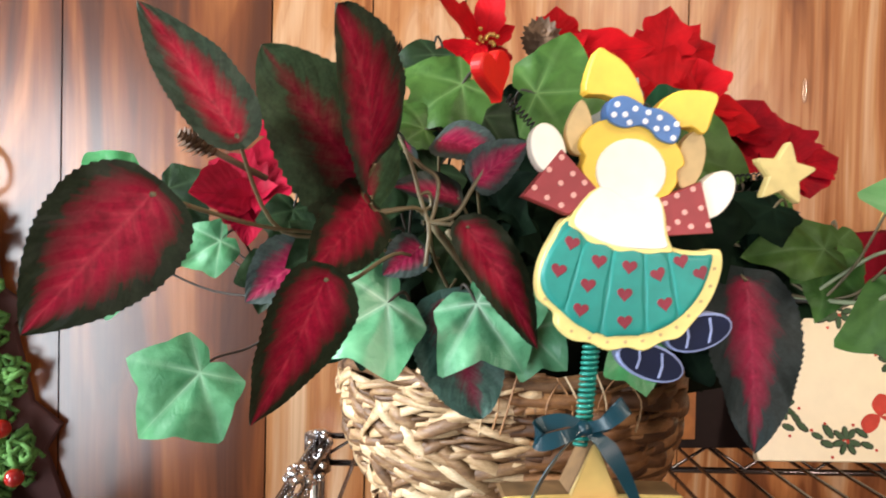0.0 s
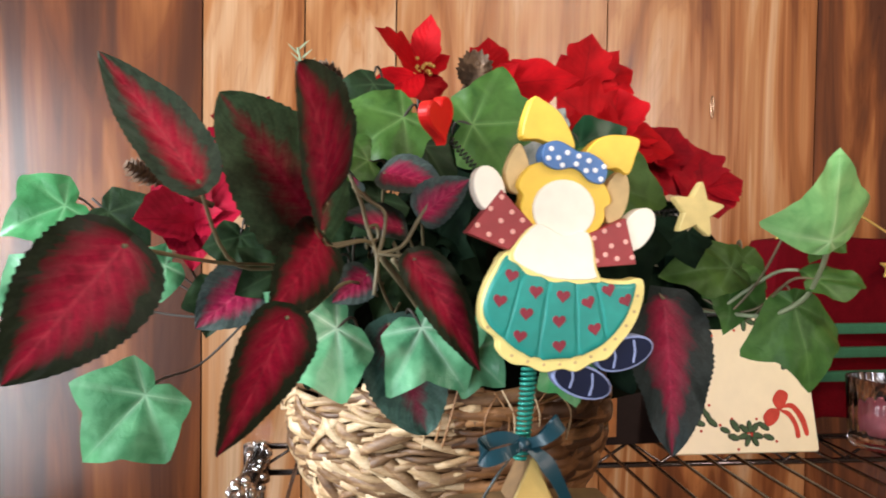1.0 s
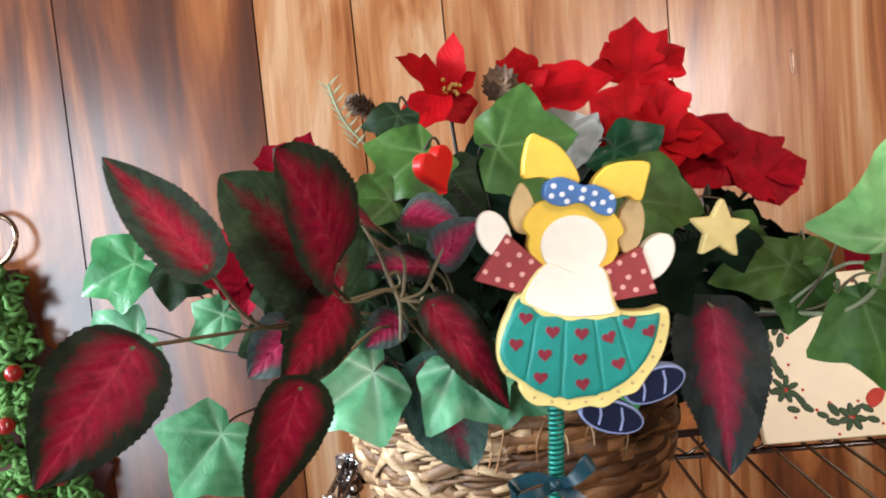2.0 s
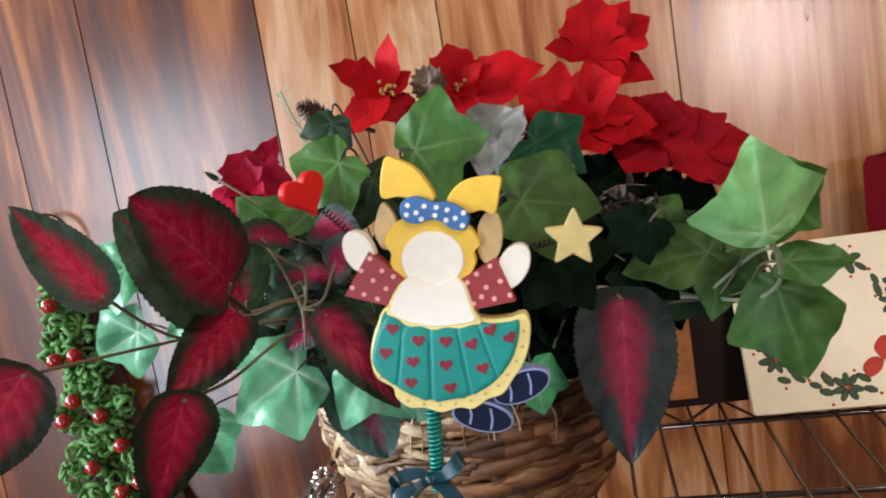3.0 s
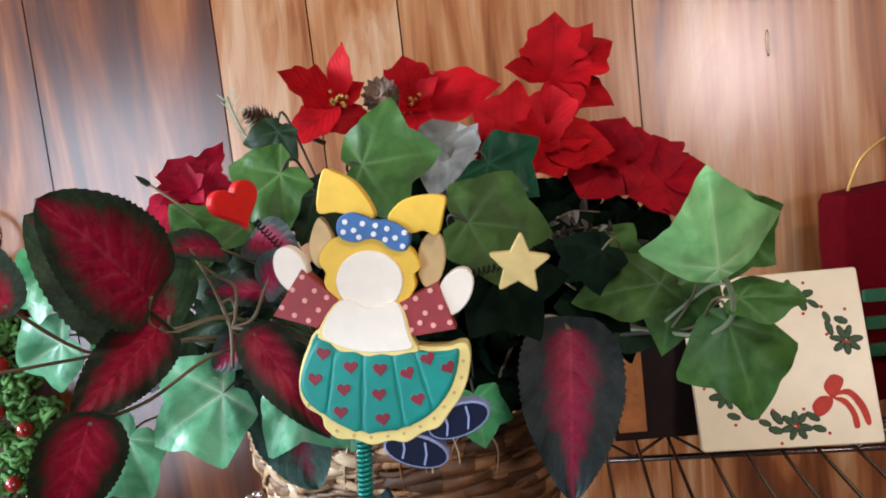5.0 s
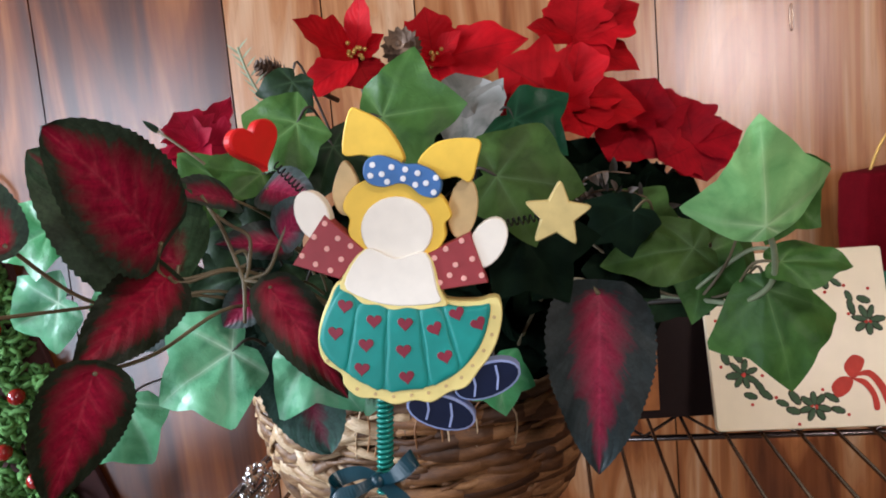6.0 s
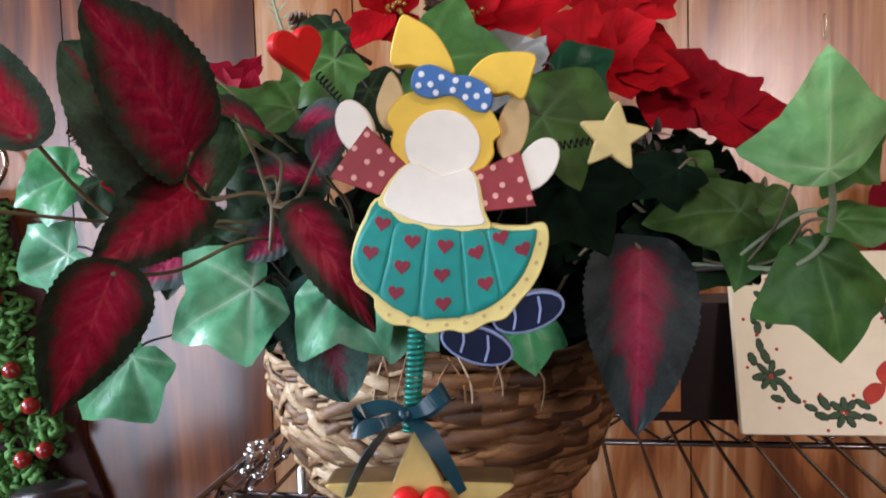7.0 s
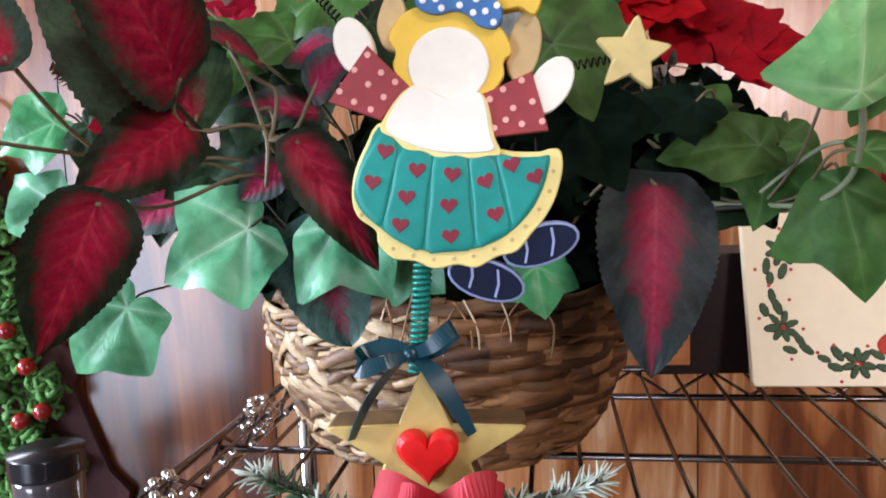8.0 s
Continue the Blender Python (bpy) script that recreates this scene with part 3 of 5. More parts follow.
def pine_cone(at, axis, length, seed):
    t = thing("pine_cone", at, "small brown pine cone with open scales", "pine cone", "pine cones in the arrangement")
    axis = Vector(axis).normalized()
    a = axis.orthogonal().normalized()
    b = axis.cross(a)
    v, f = tube_data([Vector(at) - axis * length * 1.6, at, Vector(at) + axis * length], 0.002, 6)
    raw("stem", v, f, M_CONE, t)
    rows = 8
    for i in range(rows):
        s = i / (rows - 1)
        r = length * (0.42 * math.sin(math.pi * (0.18 + 0.75 * s)) + 0.08)
        for k in range(7):
            w = 2 * math.pi * (k + 0.5 * (i % 2)) / 7
            o = a * math.cos(w) + b * math.sin(w)
            p = Vector(at) + axis * length * (s - 0.05)
            blade("scale", p, p + (o * 0.9 + axis * 0.45) * r, length * 0.26, axis - o * 0.5, M_CONE, t, fold=0.3, curl=-0.3, teeth=0, n=4, m=4)
    return t


# ---- setting ----
GROOVES = [-2.6, -2.25, -1.9, -1.62, -1.3, -1.02, -0.82, -0.60, -0.466, -0.350, -0.128, -0.018, 0.085, 0.342, 0.627, 0.76, 1.02, 1.3, 1.55, 1.9, 2.2, 2.6]


def wall_box(name, x0, y0, z0, x1, y1, z1, mat):
    bm = bmesh.new()
    box(bm, x0, y0, z0, x1, y1, z1)
    return tagged(part(name, bm, mat), kind="structure")


north = wall_box("wall_north", -2.7, 1.010, 0, 2.7, 1.12, 2.45, M_GAP)
tagged(north, "wall of varnished reddish-brown wood panelling with vertical grooves", "wall")
bm = bmesh.new()
for y0, y1, z0, z1 in ((-2.2, -0.45, 0, 2.45), (0.55, 1.010, 0, 2.45), (-0.45, 0.55, 0, 1.53), (-0.45, 0.55, 2.38, 2.45)):
    box(bm, -2.7, y0, z0, -2.6, y1, z1)
tagged(part("wall_west", bm, M_PLASTER), "plain brown painted wall with one window", "wall", kind="structure")
w = thing("window_3", (-2.65, 0.05, 1.53), "white framed window letting daylight in", "window", kind="structure")
for y0, y1, z0, z1 in ((-0.45, -0.42, 1.53, 2.38), (0.52, 0.55, 1.53, 2.38), (-0.42, 0.52, 1.53, 1.56), (-0.42, 0.52, 2.35, 2.38)):
    bm = bmesh.new()
    box(bm, -2.67, y0, z0, -2.63, y1, z1, 0.003)
    part("window_frame", bm, M_FRAME, w)
bm = bmesh.new()
box(bm, -2.652, -0.42, 1.56, -2.648, 0.52, 2.35)
part("pane", bm, M_GLASS, w).visible_shadow = False
tagged(wall_box("wall_east", 2.6, -2.2, 0, 2.7, 1.010, 2.45, M_PLASTER), "plain brown painted wall", "wall")
tagged(wall_box("floor", -2.7, -2.3, -0.1, 2.7, 1.12, 0.0, M_FLOOR), "brown wooden floor", "floor")
tagged(wall_box("ceiling", -2.7, -2.3, 2.45, 2.7, 1.12, 2.55, M_CEIL), "plain beige painted ceiling", "ceiling")

# round ceiling lamp, out of view, added as a body for the warm light
lamp = thing("added_ceiling_lamp", (0.75, -0.30, 2.45), "added unseen round ceiling lamp with a frosted glass bowl", "ceiling lamp")
tube("canopy", [(0.75, -0.30, 2.449), (0.75, -0.30, 2.43), (0.75, -0.30, 2.42)], 0.15, M_FRAME, lamp, sides=40)
verts, faces = [], []
for i in range(7):
    a = 0.5 * math.pi * i / 6
    for k in range(40):
        w = 2 * math.pi * k / 40
        verts.append(Vector((0.75 + 0.142 * math.cos(a) * math.cos(w), -0.30 + 0.142 * math.cos(a) * math.sin(w), 2.419 - 0.085 * math.sin(a))))
for i in range(6):
    for k in range(40):
        faces.append((i * 40 + k, i * 40 + (k + 1) % 40, i * 40 + 40 + (k + 1) % 40, i * 40 + 40 + k))
raw("glass_bowl", verts, faces, M_CREAM, lamp, "frosted white glass bowl")

# south wall round its two windows
bm = bmesh.new()
for x0, x1, z0, z1 in ((-2.7, -2.50, 0, 2.45), (-1.30, 1.14, 0, 2.45), (1.70, 2.7, 0, 2.45), (-2.50, -1.30, 0, 0.05), (-2.50, -1.30, 2.05, 2.45), (1.14, 1.70, 0, 1.54), (1.14, 1.70, 2.10, 2.45)):
    box(bm, x0, -2.3, z0, x1, -2.2, z1)
tagged(part("wall_south", bm, M_PLASTER), "plain brown wall with a glass door and a window", "wall", kind="structure")
for name, x0, x1, z0, z1 in (("glass_door_1", -2.50, -1.30, 0.05, 2.05), ("window_2", 1.14, 1.70, 1.54, 2.10)):
    w = thing(name, ((x0 + x1) / 2, -2.25, z0), "white framed glass letting daylight in", "window", kind="structure")
    for a, b, c, d in ((x0, x0 + 0.03, z0, z1), (x1 - 0.03, x1, z0, z1), (x0 + 0.03, x1 - 0.03, z0, z0 + 0.03), (x0 + 0.03, x1 - 0.03, z1 - 0.03, z1)):
        bm = bmesh.new()
        box(bm, a, -2.27, c, b, -2.23, d, 0.003)
        part("window_frame", bm, M_FRAME, w)
    bm = bmesh.new()
    box(bm, x0 + 0.03, -2.252, z0 + 0.03, x1 - 0.03, -2.248, z1 - 0.03)
    part("pane", bm, M_GLASS, w).visible_shadow = False

# ---- wire shelf ----
SHELF_Z = 1.155
EX, EY = Vector((0.9972, -0.075, 0)), Vector((-0.075, -0.9972, 0))
CORNER = Vector((-0.060, 0.885, 0))


def on_shelf(a, b, z=0.0):
    return CORNER + EX * a + EY * b + Vector((0, 0, SHELF_Z + z))


shelf = thing("wire_shelf", on_shelf(0.5, 0.2, -SHELF_Z), "dark chrome wire shelving unit against the panelled wall", "shelf")
LONG, DEEP = 0.99, 0.43
for k in range(33):
    a = 0.012 + 0.0302 * k
    tube("wire", [on_shelf(a, 0.0, -0.0018), on_shelf(a, DEEP, -0.0018)], 0.0017, M_CHROME, shelf, sides=8)
for b in (0.185, 0.36):
    tube("cross_bar", [on_shelf(0, b, -0.0065), on_shelf(LONG, b, -0.0065)], 0.0026, M_CHROME, shelf, sides=8)
for a0, b0, a1, b1 in ((0, 0, LONG, 0), (0, DEEP, LONG, DEEP), (0, 0, 0, DEEP), (LONG, 0, LONG, DEEP)):
    for z in (0.002, -0.024):
        tube("rail", [on_shelf(a0, b0, z), on_shelf(a1, b1, z)], 0.0030, M_CHROME, shelf, sides=8)
    n = int(30 * max(a1 - a0, b1 - b0))
    zig = [on_shelf(a0 + (a1 - a0) * i / n, b0 + (b1 - b0) * i / n, 0.0 if i % 2 else -0.022) for i in range(n + 1)]
    tube("zigzag_wire", zig, 0.0018, M_CHROME, shelf, sides=6)
for a in (0, LONG):
    for b in (0, DEEP):
        p = on_shelf(a, b, 0)
        post = tube("post", [(p.x, p.y, 0.0), (p.x, p.y, 0.9), (p.x, p.y, SHELF_Z + 0.006)], 0.0095, M_BEAD, shelf, "polished chrome post", sides=16)
        tube("collar", [(p.x, p.y, SHELF_Z - 0.032), (p.x, p.y, SHELF_Z + 0.004)], 0.0130, M_CHROME, post, sides=16)

# silver beads wound along the shelf's end
garland = thing("bead_garland", on_shelf(0, 0.1, 0.006), "string of shiny silver beads wound round the shelf's end rail", "bead garland")
rng = random.Random(4)
for k in range(120):
    if k % 5:
        b = min(0.36, max(0.004, (0.014, 0.118, 0.124, 0.268)[k % 4] + rng.gauss(0, 0.010)))
        clump = 1.9 - 60 * abs(b - (0.014, 0.118, 0.124, 0.268)[k % 4]) * 0.9
        w = k * 0.9
        p = on_shelf(0.004 + 0.0050 * max(0.6, clump) * math.cos(w), b, -0.003 + 0.0070 * max(0.6, clump) * math.sin(w))
    else:
        p = on_shelf(0.010 + 0.004 * math.sin(k), 0.004 + 0.0029 * k, -0.012 + 0.006 * math.sin(k * 0.21))
    v, f = ball_data(p, rng.uniform(0.0024, 0.0038), 10, 7)
    raw("bead", v, f, M_BEAD, garland)

# ---- basket ----
BC = Vector((0.094, 0.700, 1.158))
basket = thing("basket", BC, "oval basket of split willow and reed, its shaded half coloured brown", "basket")


def basket_radius(h):
    """Half width and half depth at height h over the base."""
    s = h / 0.108
    k = 0.74 + 0.34 * math.sin(min(1, s) * 1.75) - 0.04 * s
    return 0.112 * k, 0.088 * k


# added inner wall; its dark brown gives the weave's gaps their inside shade
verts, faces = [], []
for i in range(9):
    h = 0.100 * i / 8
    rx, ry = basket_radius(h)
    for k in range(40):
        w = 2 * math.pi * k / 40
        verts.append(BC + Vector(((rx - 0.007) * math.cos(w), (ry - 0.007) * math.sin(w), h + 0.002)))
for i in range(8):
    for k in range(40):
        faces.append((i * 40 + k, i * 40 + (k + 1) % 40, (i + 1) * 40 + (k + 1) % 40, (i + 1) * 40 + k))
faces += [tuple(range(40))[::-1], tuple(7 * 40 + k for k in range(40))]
raw("lining", verts, faces, M_CORE, basket, "added liner, dark brown for the basket's shaded inside")
rng = random.Random(11)
STAKES = 22
for k in range(STAKES):
    w = 2 * math.pi * k / STAKES + rng.uniform(-0.04, 0.04)
    pts = []
    for i in range(7):
        h = 0.108 * i / 6
        rx, ry = basket_radius(h)
        pts.append(BC + Vector(((rx - 0.002) * math.cos(w + 0.04 * i / 6), (ry - 0.002) * math.sin(w + 0.04 * i / 6), h)))
    tube("stake", pts, 0.0024, M_STRAW, basket, sides=6)
# one half is pale split willow, the other broad reed browned for shade
HALVES = ((M_STRAW, 1.50, 4.74), (M_REED_SHADED, 4.68, 7.86))
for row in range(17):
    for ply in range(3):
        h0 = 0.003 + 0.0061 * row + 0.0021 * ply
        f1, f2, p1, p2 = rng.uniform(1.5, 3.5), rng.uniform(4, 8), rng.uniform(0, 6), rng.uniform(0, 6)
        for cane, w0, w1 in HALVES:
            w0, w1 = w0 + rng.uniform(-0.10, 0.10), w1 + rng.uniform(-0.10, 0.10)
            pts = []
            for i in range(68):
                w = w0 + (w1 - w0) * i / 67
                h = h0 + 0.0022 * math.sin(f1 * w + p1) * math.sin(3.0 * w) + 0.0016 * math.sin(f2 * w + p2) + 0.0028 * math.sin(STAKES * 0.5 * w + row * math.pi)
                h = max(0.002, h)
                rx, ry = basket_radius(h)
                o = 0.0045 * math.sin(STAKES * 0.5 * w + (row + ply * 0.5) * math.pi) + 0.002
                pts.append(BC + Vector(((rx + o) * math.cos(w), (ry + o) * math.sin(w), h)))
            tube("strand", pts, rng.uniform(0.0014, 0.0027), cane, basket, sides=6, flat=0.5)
for cane, w0, w1, count, label in ((M_STRAW, 2.9, 4.55, 100, "overlapping pale split twigs"), (M_REED_SHADED, 4.80, 6.6, 95, "broad overlapping brown reeds")):
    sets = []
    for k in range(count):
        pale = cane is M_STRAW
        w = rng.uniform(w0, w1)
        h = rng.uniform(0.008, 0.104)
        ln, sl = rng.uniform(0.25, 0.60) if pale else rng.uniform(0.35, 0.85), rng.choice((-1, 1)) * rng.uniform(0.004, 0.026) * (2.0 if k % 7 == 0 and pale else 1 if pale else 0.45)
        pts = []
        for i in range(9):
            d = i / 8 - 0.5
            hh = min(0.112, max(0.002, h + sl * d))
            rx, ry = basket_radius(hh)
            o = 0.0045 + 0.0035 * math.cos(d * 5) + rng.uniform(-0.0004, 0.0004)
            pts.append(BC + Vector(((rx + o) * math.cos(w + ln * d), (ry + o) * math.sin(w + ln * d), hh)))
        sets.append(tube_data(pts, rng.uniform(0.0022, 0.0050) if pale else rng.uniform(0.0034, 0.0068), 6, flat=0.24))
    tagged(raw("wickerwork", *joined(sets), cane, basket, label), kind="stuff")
# stray ends sticking up at the rim
for k in range(9):
    w = rng.uniform(4.4, 5.3)
    rx, ry = basket_radius(0.10)
    p = BC + Vector(((rx + 0.006) * math.cos(w), (ry + 0.006) * math.sin(w), 0.075))
    tube("stray_end", smooth_path([p, p + Vector((rng.uniform(-0.006, 0.006), -0.003, 0.020)), p + Vector((rng.uniform(-0.012, 0.012), 0.0, rng.uniform(0.032, 0.044)))], 4), 0.0011, M_STRAW if k % 2 else M_REED_SHADED, basket, flat=0.6, taper=0.4)
pts = []
for i in range(90):
    w = 2 * math.pi * i / 90
    rx, ry = basket_radius(0.108)
    pts.append(BC + Vector(((rx + 0.002) * math.cos(w), (ry + 0.002) * math.sin(w), 0.106 + 0.002 * math.sin(9 * w))))
tube("rim", pts, 0.0050, M_STRAW, basket, sides=8, closed=True)

# ---- coleus sprays ----
NODE = Vector((0.025, 0.564, 1.358))
ROOT = Vector((0.085, 0.660, 1.250))
COLEUS = "red and dark green silk coleus sprays in the basket"
left = thing("coleus_spray", ROOT, "silk coleus spray, crimson leaves with dark toothed margins", "artificial plant", COLEUS)
stem([ROOT, (0.062, 0.60, 1.31), NODE], 0.0020, M_STEM, left)
CLEAF = [
    # base, tip, width, normal, fold, curl, way points of the stalk, cloth, bluntness
    ((-0.080, 0.440, 1.364), (-0.114, 0.420, 1.317), 0.046, (0.42, -1.0, 0.10), 0.18, 0.10, [(-0.012, 0.570, 1.348), (-0.055, 0.520, 1.354)], M_COL, 0.88),
    ((-0.060, 0.483, 1.391), (-0.099, 0.481, 1.445), 0.033, (0.62, -1.0, 0.10), 0.20, 0.10, [(0.0, 0.568, 1.350), (-0.048, 0.535, 1.352)], M_COLG, 0.88),
    ((-0.022, 0.473, 1.333), (-0.048, 0.468, 1.274), 0.041, (0.74, -0.72, 0.05), 0.14, 0.12, [(0.010, 0.560, 1.342), (-0.014, 0.515, 1.330)], M_COL, 0.88),
    ((-0.006, 0.535, 1.370), (-0.052, 0.497, 1.432), 0.066, (0.28, -0.85, 0.35), 0.08, 0.05, [(0.016, 0.545, 1.365), (-0.004, 0.533, 1.363)], M_COLW, 0.80),
    ((-0.004, 0.515, 1.384), (-0.010, 0.454, 1.436), 0.056, (0.70, -0.72, 0.22), 0.14, 0.30, [(0.016, 0.540, 1.365), (-0.002, 0.527, 1.362), (-0.010, 0.520, 1.370)], M_COLE, 0.62),
    ((-0.006, 0.522, 1.366), (-0.027, 0.468, 1.335), 0.036, (0.86, -0.52, 0.40), 0.18, 0.14, [(0.016, 0.540, 1.3648), (-0.002, 0.527, 1.3615)], M_COL, 0.80),
]
for i, (b, tp, w, nrm, fo, cu, way, cloth, end) in enumerate(CLEAF):
    blade("leaf", b, tp, w, nrm, cloth, left, fo, cu, seed=20 + i, blunt=end)
    stem([Vector((0.035, 0.610, 1.325)) if i < 3 else NODE, *way, b], 0.0010, M_STEM, left, "stalk")
mid = thing("coleus_spray", ROOT + Vector((0.01, 0, 0)), "silk coleus spray, small purple-red leaves on twisting olive stalks", "artificial plant", COLEUS)
stem([ROOT + Vector((0.01, 0, 0)), (0.072, 0.61, 1.31), NODE + Vector((0.010, 0.012, -0.004))], 0.0018, M_STEM, mid)
MLEAF = [
    ((0.041, 0.530, 1.356), (0.077, 0.522, 1.299), 0.031, (0.35, -0.9, 0.3), 0.22, 0.15),
    ((0.033, 0.574, 1.316), (0.054, 0.560, 1.255), 0.048, (-0.1, -1.0, 0.2), 0.15, 0.10),
    ((0.011, 0.576, 1.400), (-0.001, 0.520, 1.409), 0.026, (0.80, -0.25, 0.60), 0.20, 0.10),
    ((0.030, 0.580, 1.404), (0.062, 0.560, 1.396), 0.030, (-0.1, -0.8, 0.6), 0.20, 0.15),
    ((0.040, 0.575, 1.372), (0.004, 0.560, 1.378), 0.026, (0.1, -0.8, 0.6), 0.30, 0.15),
    ((0.046, 0.542, 1.379), (0.070, 0.533, 1.399), 0.027, (-0.2, -1.0, 0.5), 0.25, 0.15),
    ((0.020, 0.570, 1.345), (0.000, 0.566, 1.330), 0.024, (0.1, -1.0, 0.3), 0.30, 0.15),
]
MLEAF.append(((-0.045, 0.610, 1.338), (-0.078, 0.600, 1.312), 0.040, (-0.1, -1.0, 0.3), 0.25, 0.15))
rng = random.Random(5)
for i, (b, tp, w, nrm, fo, cu) in enumerate(MLEAF):
    blade("leaf", b, tp, w, nrm, (M_COL, M_COLN)[i] if i < 2 else M_COLV, mid, fo, cu, seed=40 + i, n=36 if i < 2 else 22, blunt=0.62 if i == 1 else 0.88)
    q = Vector((0.052, 0.605, 1.335))
    h = q.lerp(Vector(b), 0.6) + Vector((rng.uniform(-0.006, 0.006), 0.014, rng.uniform(-0.006, 0.006)))
    stem([q, h, b], 0.0008, M_STEM, mid, "stalk")
for way in ([(0.006, 0.545, 1.404), (0.014, 0.547, 1.386), (0.018, 0.548, 1.372), (0.0225, 0.546, 1.358)],
            [(0.010, 0.548, 1.394), (0.018, 0.549, 1.387), (0.027, 0.549, 1.380), (0.026, 0.547, 1.366), (0.023, 0.546, 1.357)],
            [(0.018, 0.548, 1.372), (0.023, 0.551, 1.373), (0.024, 0.552, 1.366), (0.017, 0.547, 1.364)],
            [(0.023, 0.546, 1.358), (0.036, 0.545, 1.362), (0.045, 0.543, 1.377), (0.056, 0.541, 1.395)],
            [(0.0225, 0.546, 1.359), (0.023, 0.544, 1.352), (0.0215, 0.543, 1.336)],
            [(0.023, 0.546, 1.358), (0.034, 0.540, 1.357), (0.041, 0.531, 1.3555)],
            [(0.023, 0.546, 1.357), (0.030, 0.580, 1.335), (0.060, 0.640, 1.285)]):
    stem(way, 0.0011, M_STEM, mid, "tendril")
right = thing("coleus_spray", (0.15, 0.68, 1.25), "single broad hanging coleus leaf, crimson middle and grey-green margin", "artificial plant", COLEUS)
blade("leaf", (0.210, 0.586, 1.329), (0.200, 0.549, 1.240), 0.062, (0.10, -1.0, 0.22), M_COLB, right, 0.12, 0.10, n=56, seed=61)
stem([(0.15, 0.68, 1.25), (0.18, 0.63, 1.32), (0.200, 0.600, 1.336), (0.210, 0.587, 1.329)], 0.0013, M_STEM, right)

